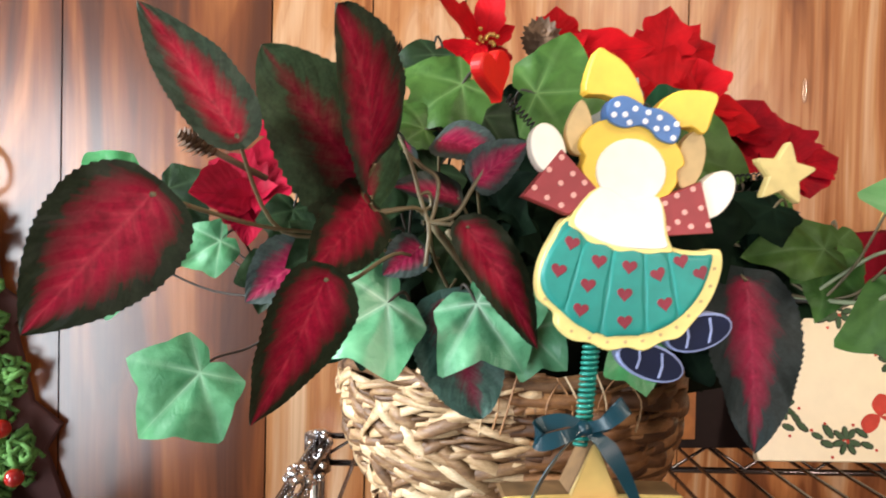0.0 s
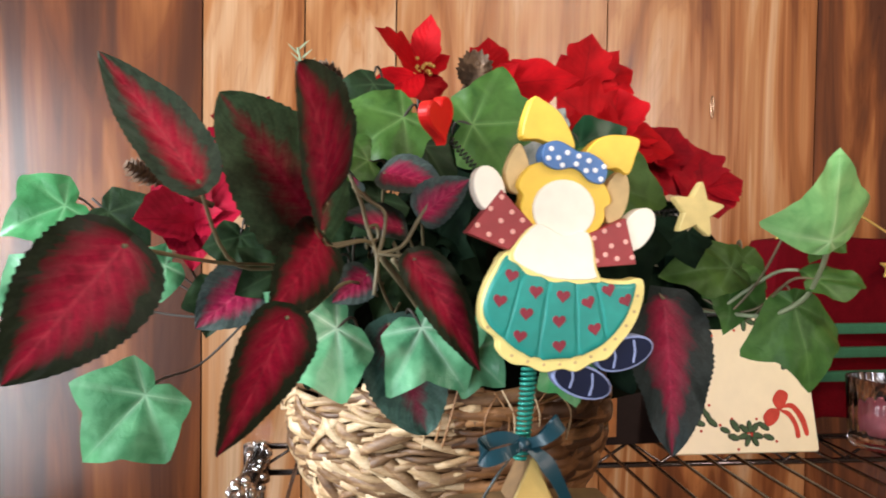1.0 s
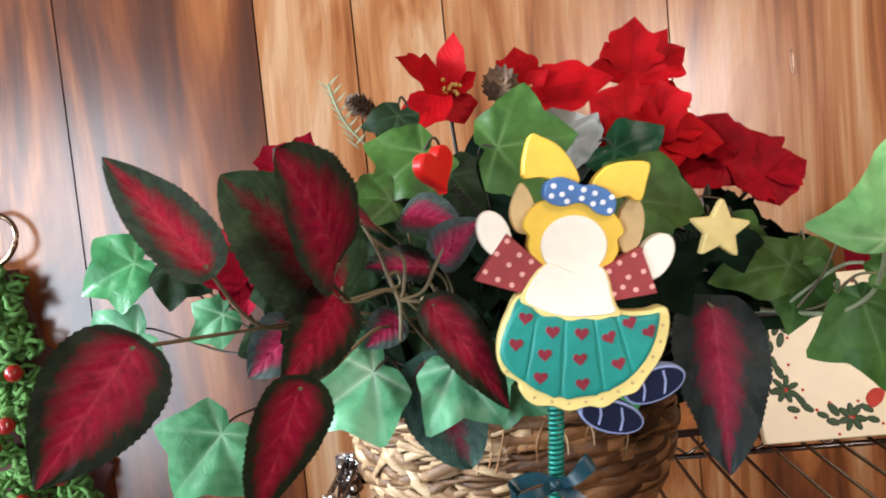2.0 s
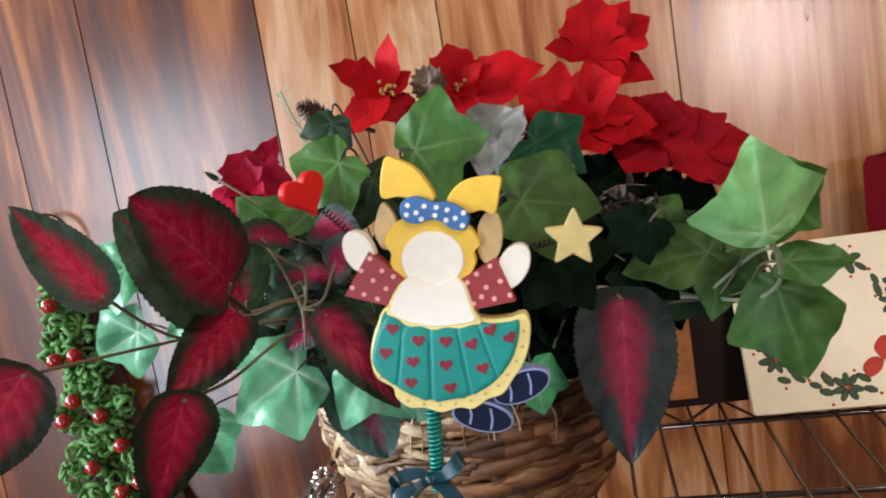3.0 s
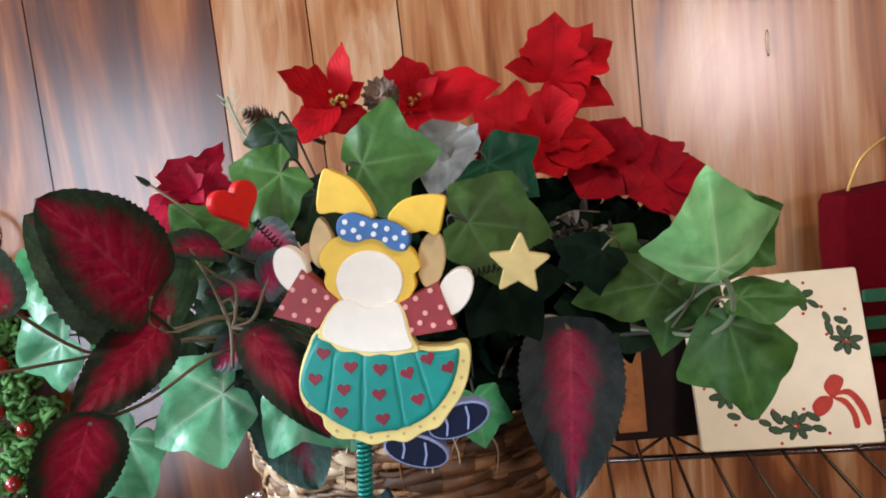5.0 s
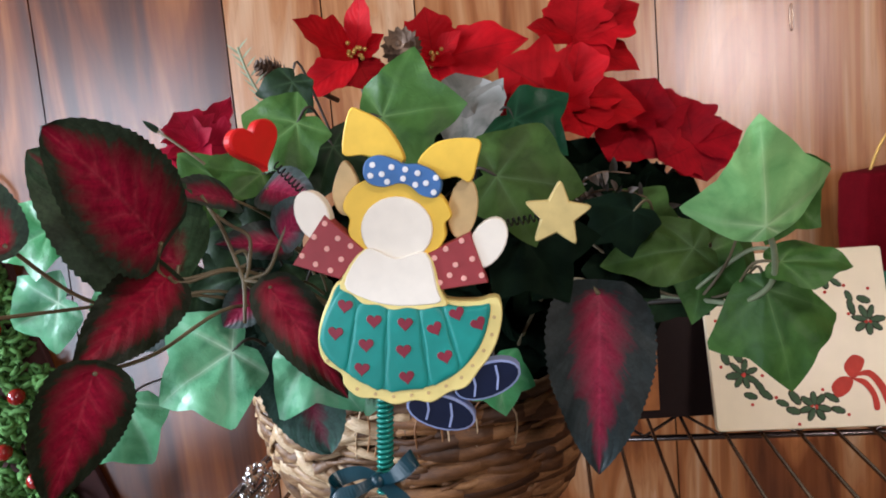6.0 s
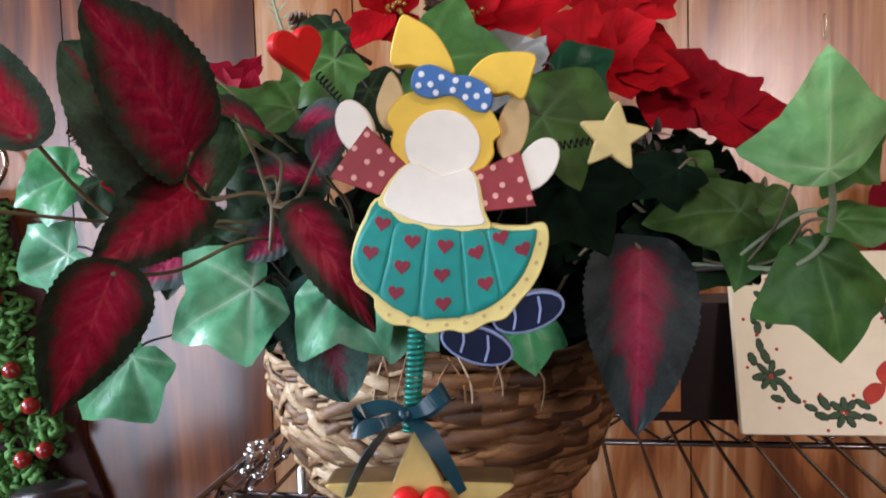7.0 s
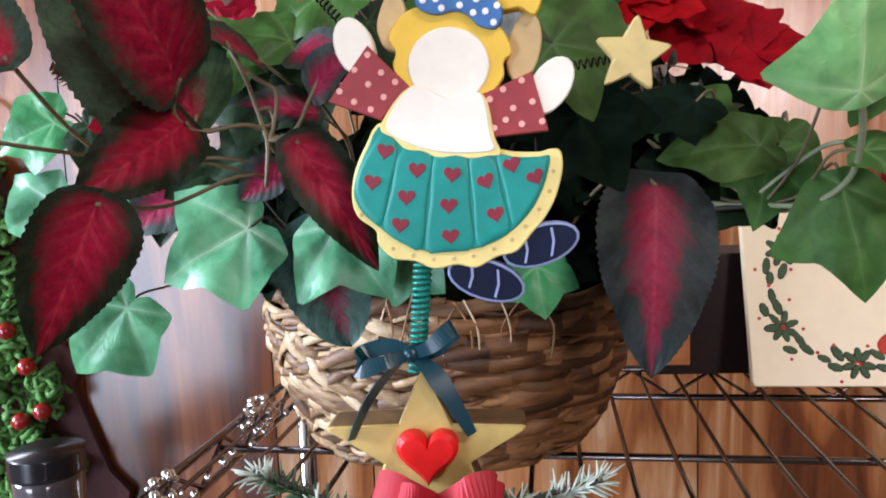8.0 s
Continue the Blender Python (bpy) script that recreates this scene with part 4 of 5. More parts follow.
# ---- ivy sprays ----
IVY = "green silk ivy sprays in the basket"
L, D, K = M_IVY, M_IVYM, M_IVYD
IVIES = [
    ("light green silk ivy spray trailing over the basket's rim", (0.06, 0.66, 1.25), [
        ((0.003, 0.568, 1.315), (-0.035, 0.550, 1.297), 0.048, (-0.25, -0.92, 0.42), L, 1.0),
        ((0.050, 0.562, 1.316), (0.075, 0.550, 1.283), 0.044, (0.10, -1.0, 0.30), L, 1.0),
        ((0.080, 0.575, 1.300), (0.098, 0.566, 1.284), 0.030, (0.0, -1.0, 0.3), L, 1.0),
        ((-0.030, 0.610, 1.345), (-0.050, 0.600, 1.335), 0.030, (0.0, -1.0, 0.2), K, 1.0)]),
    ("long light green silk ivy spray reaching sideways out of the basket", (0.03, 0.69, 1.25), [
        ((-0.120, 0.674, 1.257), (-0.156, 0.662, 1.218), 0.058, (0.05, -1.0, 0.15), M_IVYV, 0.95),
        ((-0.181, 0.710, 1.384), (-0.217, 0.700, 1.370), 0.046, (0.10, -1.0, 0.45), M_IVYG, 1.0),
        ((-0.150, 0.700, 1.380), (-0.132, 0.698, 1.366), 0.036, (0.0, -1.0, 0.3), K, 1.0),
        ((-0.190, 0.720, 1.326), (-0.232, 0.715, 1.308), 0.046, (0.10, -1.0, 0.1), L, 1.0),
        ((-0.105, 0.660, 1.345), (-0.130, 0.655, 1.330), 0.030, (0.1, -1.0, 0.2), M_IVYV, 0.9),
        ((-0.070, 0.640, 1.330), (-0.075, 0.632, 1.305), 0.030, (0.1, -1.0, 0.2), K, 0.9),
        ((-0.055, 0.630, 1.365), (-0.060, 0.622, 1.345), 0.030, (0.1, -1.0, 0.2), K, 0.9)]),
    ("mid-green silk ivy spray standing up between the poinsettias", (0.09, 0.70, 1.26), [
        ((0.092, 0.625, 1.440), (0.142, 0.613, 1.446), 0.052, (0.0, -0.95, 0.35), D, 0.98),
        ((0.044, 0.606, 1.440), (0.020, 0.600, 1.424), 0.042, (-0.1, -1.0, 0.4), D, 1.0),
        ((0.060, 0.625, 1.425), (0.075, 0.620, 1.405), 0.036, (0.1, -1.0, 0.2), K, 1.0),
        ((0.172, 0.640, 1.432), (0.206, 0.622, 1.408), 0.040, (0.1, -0.9, 0.4), M_IVYE, 1.1),
        ((0.030, 0.660, 1.470), (0.020, 0.655, 1.450), 0.028, (0.0, -1.0, 0.2), K, 1.0)]),
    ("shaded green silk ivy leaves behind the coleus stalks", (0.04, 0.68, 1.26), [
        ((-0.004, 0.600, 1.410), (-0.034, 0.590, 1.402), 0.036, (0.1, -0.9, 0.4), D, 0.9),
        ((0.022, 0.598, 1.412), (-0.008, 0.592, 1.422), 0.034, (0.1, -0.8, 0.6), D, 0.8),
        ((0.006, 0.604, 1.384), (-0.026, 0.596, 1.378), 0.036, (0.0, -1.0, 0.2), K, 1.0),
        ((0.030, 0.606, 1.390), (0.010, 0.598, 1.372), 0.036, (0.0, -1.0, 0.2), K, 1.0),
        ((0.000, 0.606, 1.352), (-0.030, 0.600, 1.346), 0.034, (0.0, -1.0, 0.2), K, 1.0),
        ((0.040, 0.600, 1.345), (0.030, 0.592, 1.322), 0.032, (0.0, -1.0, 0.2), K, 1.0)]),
    ("broad mid-green silk ivy leaves behind the wooden star", (0.13, 0.69, 1.26), [
        ((0.158, 0.572, 1.400), (0.204, 0.568, 1.392), 0.048, (0.2, -0.9, 0.35), M_IVYO, 0.95),
        # this leaf stands in shade and takes the near-black copy
        ((0.170, 0.580, 1.365), (0.188, 0.574, 1.335), 0.044, (0.0, -1.0, -0.05), M_IVY_SHADE, 1.0),
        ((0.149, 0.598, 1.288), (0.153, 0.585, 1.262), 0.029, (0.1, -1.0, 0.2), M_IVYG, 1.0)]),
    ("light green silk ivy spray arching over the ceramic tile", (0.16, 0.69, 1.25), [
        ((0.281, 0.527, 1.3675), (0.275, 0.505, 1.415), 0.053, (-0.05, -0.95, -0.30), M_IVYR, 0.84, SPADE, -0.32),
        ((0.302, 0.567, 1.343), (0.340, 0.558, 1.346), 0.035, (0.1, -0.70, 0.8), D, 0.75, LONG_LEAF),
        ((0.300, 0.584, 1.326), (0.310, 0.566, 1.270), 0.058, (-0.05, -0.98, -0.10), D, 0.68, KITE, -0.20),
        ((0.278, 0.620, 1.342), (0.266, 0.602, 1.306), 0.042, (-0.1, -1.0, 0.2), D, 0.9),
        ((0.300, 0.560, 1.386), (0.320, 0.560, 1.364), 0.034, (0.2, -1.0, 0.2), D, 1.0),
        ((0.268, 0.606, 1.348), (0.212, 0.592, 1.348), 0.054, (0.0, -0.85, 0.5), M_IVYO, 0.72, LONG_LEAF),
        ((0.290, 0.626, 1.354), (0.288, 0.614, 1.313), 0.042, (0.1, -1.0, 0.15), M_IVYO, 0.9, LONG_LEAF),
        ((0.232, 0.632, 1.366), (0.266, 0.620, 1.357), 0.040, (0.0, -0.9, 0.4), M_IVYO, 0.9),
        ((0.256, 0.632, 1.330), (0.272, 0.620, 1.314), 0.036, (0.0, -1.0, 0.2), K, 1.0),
        # two leaves coloured near black for the shade below the flowers
        ((0.235, 0.605, 1.372), (0.215, 0.600, 1.365), 0.034, (0.0, -0.6, 0.8), M_IVY_SHADE, 1.0),
        ((0.222, 0.610, 1.345), (0.240, 0.604, 1.330), 0.036, (0.0, -0.9, 0.4), M_IVY_SHADE, 1.0)]),
]
for s, (label, root, leaves) in enumerate(IVIES):
    sp = thing("ivy_spray", root, label, "artificial plant", IVY)
    c = sum((Vector(l[0]) for l in leaves), Vector()) / len(leaves)
    hub = Vector((0.272, 0.612, 1.3165)) if any(l[4] is M_IVYR for l in leaves) else Vector(root).lerp(c, 0.55) + Vector((0, 0.015, 0.005))
    stem([root, Vector(root).lerp(hub, 0.6) + Vector((0, 0, 0.015)), hub], 0.0017, M_STEMD, sp)
    for i, (j, tp, size, nrm, mt, wd, *shp) in enumerate(leaves):
        ivy("leaf", j, tp, nrm, mt, sp, wd, size=size, seed=100 + 10 * s + i, shape=shp[0] if shp else None, crease=shp[1] if len(shp) > 1 else None)
        d = (Vector(j) - Vector(tp)).normalized()
        if mt is M_IVYR:
            continue
        stem([hub, hub.lerp(Vector(j), 0.5) + Vector((0, 0.012, -0.008)), Vector(j) + d * 0.012 + Vector((0, 0.004, 0)), Vector(j) + Vector((0, 0.0008, 0))], 0.0009, M_STEM if hub.x > 0.27 else M_STEMD, sp, "stalk")

arch = thing("bare_ivy_stalk", (0.17, 0.68, 1.262), "bent pale grey-green ivy stalk beside the ceramic tile", "artificial plant", IVY)
M_PSTEM = plain("pale_green_stalk", (0.26, 0.30, 0.17), 0.5, grain=220)
stem([(0.17, 0.68, 1.262), (0.22, 0.65, 1.312), (0.264, 0.618, 1.316), (0.288, 0.594, 1.317), (0.298, 0.572, 1.330), (0.293, 0.550, 1.350), (0.283, 0.531, 1.3655)], 0.0016, M_PSTEM, arch)
stem([(0.264, 0.618, 1.316), (0.282, 0.606, 1.334), (0.296, 0.596, 1.346), (0.303, 0.584, 1.348)], 0.0012, M_PSTEM, arch, "side_stalk")

# added near-black mound of foam and moss, filling the shade between the stalks
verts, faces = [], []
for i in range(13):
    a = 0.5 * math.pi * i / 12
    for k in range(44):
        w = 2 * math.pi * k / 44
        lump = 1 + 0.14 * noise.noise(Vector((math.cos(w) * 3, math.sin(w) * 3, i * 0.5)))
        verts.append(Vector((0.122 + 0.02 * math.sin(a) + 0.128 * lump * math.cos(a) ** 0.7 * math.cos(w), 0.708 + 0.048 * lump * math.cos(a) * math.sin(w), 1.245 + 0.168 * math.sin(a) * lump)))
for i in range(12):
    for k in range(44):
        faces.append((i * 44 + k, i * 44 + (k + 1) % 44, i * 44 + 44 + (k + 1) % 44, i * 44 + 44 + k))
tagged(raw("floral_moss", verts, faces, plain("moss_shade_black", (0.005, 0.006, 0.003), 0.95, grain=300, vary=0.5, relief=0.8, spec=0.05)), "added near-black moss mound filling the shade between the stalks", "moss")

# filling foliage deep in the basket, its shade put into the leaf colour
rng = random.Random(8)
deep = thing("shaded_foliage", (0.16, 0.70, 1.25), "dense silk leaves below the poinsettias, coloured nearly black for shade", "artificial plant")
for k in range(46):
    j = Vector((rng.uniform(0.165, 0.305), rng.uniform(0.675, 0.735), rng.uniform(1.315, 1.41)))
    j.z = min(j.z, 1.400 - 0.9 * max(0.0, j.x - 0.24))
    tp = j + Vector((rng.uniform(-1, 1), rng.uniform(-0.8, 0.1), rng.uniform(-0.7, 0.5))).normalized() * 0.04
    ivy("leaf", j, tp, (rng.uniform(-0.3, 0.9), -1.0, rng.uniform(-0.4, 0.6)), M_IVY_SHADE, deep, 0.95, size=rng.uniform(0.026, 0.040), seed=700 + k)
    if k % 4 == 0:
        stem([(0.16, 0.70, 1.25), Vector((0.16, 0.70, 1.25)).lerp(j, 0.6) + Vector((0, 0.012, 0.01)), j], 0.0013, M_STEMD, deep)
fill = thing("filling_foliage", (0.09, 0.70, 1.25), "mass of silk leaves filling the basket, colour darkened for shade", "artificial plant")
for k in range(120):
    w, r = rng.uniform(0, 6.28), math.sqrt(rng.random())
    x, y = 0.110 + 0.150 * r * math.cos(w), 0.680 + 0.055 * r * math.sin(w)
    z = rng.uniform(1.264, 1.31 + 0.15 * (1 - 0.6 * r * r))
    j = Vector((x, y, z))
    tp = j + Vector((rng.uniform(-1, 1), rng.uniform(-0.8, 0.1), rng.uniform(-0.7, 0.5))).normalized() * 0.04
    ivy("leaf", j, tp, (rng.uniform(-0.6, 0.6), -1.0, rng.uniform(0, 0.8)), M_IVY_SHADE, fill, 0.95, size=rng.uniform(0.026, 0.038), seed=300 + k)
    if k % 3 == 0:
        stem([(0.09 + 0.3 * (x - 0.09), 0.70, 1.25), j.lerp(Vector((0.09, 0.70, 1.25)), 0.4) + Vector((0, 0.01, 0)), j], 0.0013, M_STEMD, fill)

# frosted pale leaves
fr = thing("frosted_leaf_spray", (0.12, 0.70, 1.26), "greyish white frosted fabric leaves beside the poinsettias", "artificial plant")
stem([(0.12, 0.70, 1.26), (0.13, 0.69, 1.36), (0.145, 0.664, 1.42)], 0.0015, M_STEMD, fr)
for i, (b, tp, w) in enumerate((((0.138, 0.664, 1.418), (0.166, 0.655, 1.460), 0.034), ((0.142, 0.666, 1.420), (0.130, 0.652, 1.452), 0.026), ((0.152, 0.664, 1.458), (0.131, 0.650, 1.414), 0.046))):
    blade("leaf", b, tp, w, (-0.2, -1, 0.3), M_FROST, fr, 0.3, 0.2, teeth=0.02, n=14, seed=70 + i)

# dried sprig under the poinsettias
M_DRY = plain("dried_grey_leaf", (0.16, 0.13, 0.11), 0.7, vary=0.5)
dry = thing("dried_sprig", (0.18, 0.70, 1.26), "thin dried brown twigs with small greyish leaves", "artificial plant")
rng = random.Random(14)
for end in ((0.278, 0.640, 1.358), (0.262, 0.638, 1.371), (0.240, 0.636, 1.393), (0.226, 0.638, 1.364)):
    e = Vector(end)
    way = smooth_path([(0.18, 0.70, 1.26), (0.19, 0.665, 1.36), Vector((0.200, 0.642, 1.386)).lerp(e, 0.4) + Vector((0, 0, 0.004)), e], 6)
    tube("twig", way, 0.0011, M_CONE, dry, taper=0.4)
    for k in range(7):
        p = way[9 + k]
        o = Vector((rng.uniform(-0.3, 1), rng.uniform(-0.8, 0), rng.uniform(-0.8, 0.8))).normalized()
        blade("leaflet", p, p + o * rng.uniform(0.008, 0.014), rng.uniform(0.003, 0.006), (0, -1, 0.4), M_DRY if k % 3 else M_STEMD, dry, 0.3, 0.2, teeth=0, n=6, m=4, seed=k)

# a bud on a bare stalk
bud = thing("bud_stalk", (0.04, 0.68, 1.26), "thin dark stalk ending in a small green bud", "artificial plant")
stem([(0.04, 0.68, 1.26), (0.02, 0.63, 1.38), (-0.012, 0.60, 1.421), (-0.037, 0.60, 1.442)], 0.0009, M_STEM, bud)
blade("bud", (-0.037, 0.60, 1.442), (-0.045, 0.598, 1.449), 0.004, (0, -1, 0.2), M_IVYD, bud, 0.5, 0.1, teeth=0, n=6, m=4)

# wispy sprig
M_WISP = plain("pale_frosted_green", (0.30, 0.36, 0.22), 0.6, vary=0.3)
wisp = thing("wispy_sprig", (0.05, 0.72, 1.26), "thin pale green artificial sprig", "artificial plant")
stem([(0.05, 0.72, 1.26), (0.02, 0.72, 1.42), (-0.012, 0.715, 1.475), (-0.022, 0.715, 1.505)], 0.0009, M_WISP, wisp)
for k in range(16):
    p = Vector((-0.004, 0.716, 1.455)).lerp(Vector((-0.022, 0.715, 1.503)), k / 15)
    o = Vector((1 if k % 2 else -1, -0.2, 0.9)).normalized()
    blade("needle", p, p + o * 0.012, 0.0016, (0, -1, 0), M_WISP, wisp, 0.1, 0.1, teeth=0, n=4, m=2)

# ---- poinsettias and cones ----
poinsettia((0.068, 0.693, 1.487), [(-0.037, -0.021, 0.025, 0.036), (-0.040, -0.013, -0.025, 0.034), (0.007, 0.002, 0.044, 0.024), (0.021, -0.003, 0.013, 0.020), (0.009, -0.003, -0.024, 0.030)], 500, beads=14, centre=False)
poinsettia((0.121, 0.700, 1.480), [(-0.002, -0.010, 0.035, 0.036), (-0.017, -0.010, 0.027, 0.024), (0.064, -0.025, 0.007, 0.042), (0.024, -0.015, -0.027, 0.036), (0.008, -0.020, -0.029, 0.030), (0.041, 0.015, 0.017, 0.034)], 501, beads=6)
poinsettia((0.230, 0.790, 1.499), [(0.008, -0.005, 0.051, 0.042), (0.055, 0.010, 0.025, 0.046), (0.048, -0.010, -0.032, 0.040), (-0.038, -0.015, 0.011, 0.028), (0.040, 0.010, 0.040, 0.030), (-0.015, 0.010, 0.036, 0.034), (0.015, -0.020, -0.037, 0.036)], 502, centre=False)
poinsettia((0.209, 0.672, 1.442), [(-0.045, -0.002, 0.030, 0.052), (0.013, 0.018, 0.039, 0.048), (0.049, -0.007, -0.009, 0.042), (-0.042, -0.022, -0.004, 0.044), (0.009, -0.022, -0.025, 0.044), (0.036, 0.013, 0.011, 0.040)], 503)
poinsettia((0.255, 0.692, 1.426), [(0.014, -0.007, 0.027, 0.042), (0.036, -0.007, 0.009, 0.038), (-0.024, -0.027, -0.026, 0.042), (0.014, -0.022, -0.025, 0.044), (-0.026, 0.008, 0.020, 0.040)], 504, M_DEEP)
poinsettia((0.291, 0.682, 1.406), [(0.031, -0.004, 0.008, 0.036), (0.021, 0.008, 0.018, 0.030), (0.003, -0.017, -0.023, 0.038), (-0.027, -0.014, -0.008, 0.038), (-0.003, 0.008, 0.034, 0.034)], 505, M_DEEP, centre=False)
DEEP_RED = "deep crimson fabric poinsettia behind the coleus leaves"
poinsettia((-0.061, 0.716, 1.437), [(0.018, 0.034, 0.038, 0.022), (-0.015, -0.001, 0.026, 0.034), (-0.036, -0.016, -0.015, 0.034), (0.013, 0.014, 0.018, 0.030), (0.035, 0.004, -0.002, 0.034), (-0.003, -0.016, -0.024, 0.030)], 506, M_CRIMSON, DEEP_RED)
poinsettia((-0.088, 0.675, 1.375), [(-0.035, -0.025, 0.001, 0.042), (0.032, 0.015, 0.049, 0.042), (0.001, -0.020, -0.034, 0.022), (0.034, -0.015, 0.007, 0.042), (-0.030, 0.005, 0.023, 0.040), (-0.013, -0.025, -0.019, 0.034)], 507, M_CRIMSON, DEEP_RED)
poinsettia((-0.062, 0.640, 1.349), [(0.005, -0.012, -0.031, 0.020), (-0.002, -0.008, -0.013, 0.014)], 508, M_CRIMSON, "two hanging crimson petals of a half-hidden poinsettia", centre=False)
pine_cone((0.012, 0.722, 1.480), (-0.8, -0.6, 0.45), 0.026, 1)
pine_cone((0.104, 0.690, 1.484), (-0.05, -1.0, 0.10), 0.034, 2)
pine_cone((-0.100, 0.620, 1.398), (-0.8, -0.5, 0.4), 0.022, 3)

# ---- doll on a spring ----
UX, UZ = Vector((0.9968, 0, -0.080)), Vector((0.080, 0, 0.9968))
DO = Vector((0.108, 0.503, 1.346))
U = 0.000169


def on_doll(u, y, v):
    return DO + UX * u + UZ * v + Vector((0, y, 0))


def dp(pts, n=4, smooth=True):
    """Outline in drawing units to metres."""
    q = [((x - 430) * U, (560 - y) * U) for x, y in pts]
    if smooth:
        q = [(p.x, p.y) for p in smooth_path([(a, b, 0) for a, b in q], n, True)]
    return q[::-1]


def de(cx, cy, rx, ry, turn=0.0, n=20):
    return ellipse((cx - 430) * U, (560 - cy) * U, rx * U, ry * U, turn, n)


DM = [M_YEL, M_PALE, M_CREAM, M_TEAL, M_MAROON, M_SLEEVE, M_DOT, M_BLUE, M_WHITE, M_NAVY, M_PERI, M_TAN]
YEL, PAL, CRE, TEA, MAR, SLE, DOT, BLU, WHI, NAV, PER, TAN = range(12)
bm = bmesh.new()
slab(bm, dp([(288, 162), (318, 205), (330, 262), (318, 306), (276, 306), (254, 262), (262, 210)]), 0.004, 0.006, TAN, place=on_doll)
slab(bm, de(606, 292, 40, 82, -8), 0.004, 0.006, TAN, place=on_doll)
slab(bm, dp([(308, 32), (345, 34), (395, 62), (432, 110), (452, 158), (430, 172), (385, 158), (340, 148), (288, 142)]), 0.000, 0.009, YEL, place=on_doll)
slab(bm, dp([(488, 176), (520, 128), (570, 108), (650, 110), (646, 160), (628, 220), (590, 206), (545, 212)]), 0.000, 0.009, YEL, place=on_doll)
slab(bm, dp([(295, 260), (330, 222), (400, 205), (480, 218), (545, 250), (578, 305), (560, 330), (562, 365), (535, 405), (500, 425), (360, 420), (318, 388), (300, 350), (305, 318), (288, 292)]), -0.001, 0.010, YEL, place=on_doll)
slab(bm, de(432, 345, 96, 88, 0, 28), -0.0022, 0.003, CRE, place=on_doll)
slab(bm, de(204, 308, 46, 70, 22), -0.001, 0.009, CRE, place=on_doll)
slab(bm, de(672, 382, 46, 74, -30), -0.001, 0.009, CRE, place=on_doll)
slab(bm, dp([(238, 306), (345, 400), (276, 478), (148, 440)], smooth=False), -0.0022, 0.010, SLE, place=on_doll)
slab(bm, dp([(515, 408), (626, 352), (674, 486), (548, 506)], smooth=False), -0.0022, 0.010, SLE, place=on_doll)
for x, y in ((240, 328), (210, 364), (244, 396), (274, 368), (308, 388), (176, 415), (212, 438), (282, 424), (252, 454), (562, 396), (604, 374), (532, 420), (588, 438), (632, 422), (546, 486), (610, 474), (657, 466), (572, 466)):
    slab(bm, de(x, y, 8, 8, 0, 10), -0.0027, 0.001, DOT, place=on_doll, bevel=0.0002)
skirt = [(285, 480), (240, 540), (215, 610), (212, 670), (228, 712), (272, 742), (280, 775), (318, 808), (370, 812), (420, 828), (475, 815), (520, 820), (570, 790), (615, 775), (650, 728), (678, 690), (700, 640), (712, 575), (704, 532), (680, 528), (655, 536), (600, 538), (560, 534), (430, 520)]
slab(bm, dp(skirt), -0.0010, 0.010, PAL, place=on_doll)
slab(bm, dp([(288, 488), (246, 548), (222, 612), (218, 660), (240, 700), (285, 735), (335, 768), (400, 785), (460, 784), (530, 768), (590, 735), (640, 680), (668, 620), (680, 548), (652, 548), (600, 551), (560, 545), (430, 530)]), -0.0022, 0.006, TEA, place=on_doll)
# rounded pleats of the skirt
for pleat in ([(288, 502), (250, 552), (226, 612), (222, 655), (242, 697), (286, 728), (304, 640), (320, 548)],
              [(326, 545), (308, 645), (292, 732), (335, 764), (388, 780), (394, 660), (401, 552)],
              [(409, 553), (402, 665), (396, 782), (455, 781), (511, 768), (497, 660), (484, 553)],
              [(492, 553), (505, 660), (519, 766), (560, 748), (597, 720), (572, 636), (549, 557)],
              [(556, 551), (580, 640), (603, 716), (638, 674), (666, 618), (674, 553), (650, 553), (600, 556)]):
    puffed(bm, dp(pleat, 3), -0.0029, 0.0014, on_doll, TEA)
for x, y, w in ((290, 553, -8), (262, 628, -5), (368, 594, 0), (345, 660, 0), (332, 727, -4), (452, 601, 0), (447, 675, 4), (455, 748, 8), (533, 613, 25), (560, 690, 15), (592, 572, 20), (650, 598, 30)):
    slab(bm, heart((x - 430) * U, (560 - y) * U, 42 * U, w)[::-1], -0.0033, 0.001, MAR, place=on_doll, bevel=0.0002)
for x, y in ((236, 706), (316, 784), (366, 798), (416, 804), (465, 800), (512, 792), (560, 772), (602, 748), (632, 714), (662, 672), (684, 628), (690, 580)):
    slab(bm, de(x, y, 5, 5, 0, 8), -0.0014, 0.001, TAN, place=on_doll, bevel=0.0001)
slab(bm, dp([(345, 396), (430, 432), (515, 408), (548, 505), (566, 545), (535, 552), (500, 560), (460, 556), (420, 562), (380, 548), (340, 545), (310, 520), (276, 492)]), -0.0030, 0.008, PAL, place=on_doll)
slab(bm, dp([(350, 396), (430, 420), (510, 406), (540, 505), (548, 536), (500, 546), (420, 548), (345, 530), (290, 490)]), -0.0036, 0.002, CRE, place=on_doll)
slab(bm, dp([(355, 162), (390, 148), (430, 160), (455, 172), (490, 172), (530, 190), (552, 220), (540, 258), (500, 254), (470, 230), (440, 222), (400, 232), (362, 222), (346, 198)]), -0.0036, 0.010, BLU, place=on_doll)
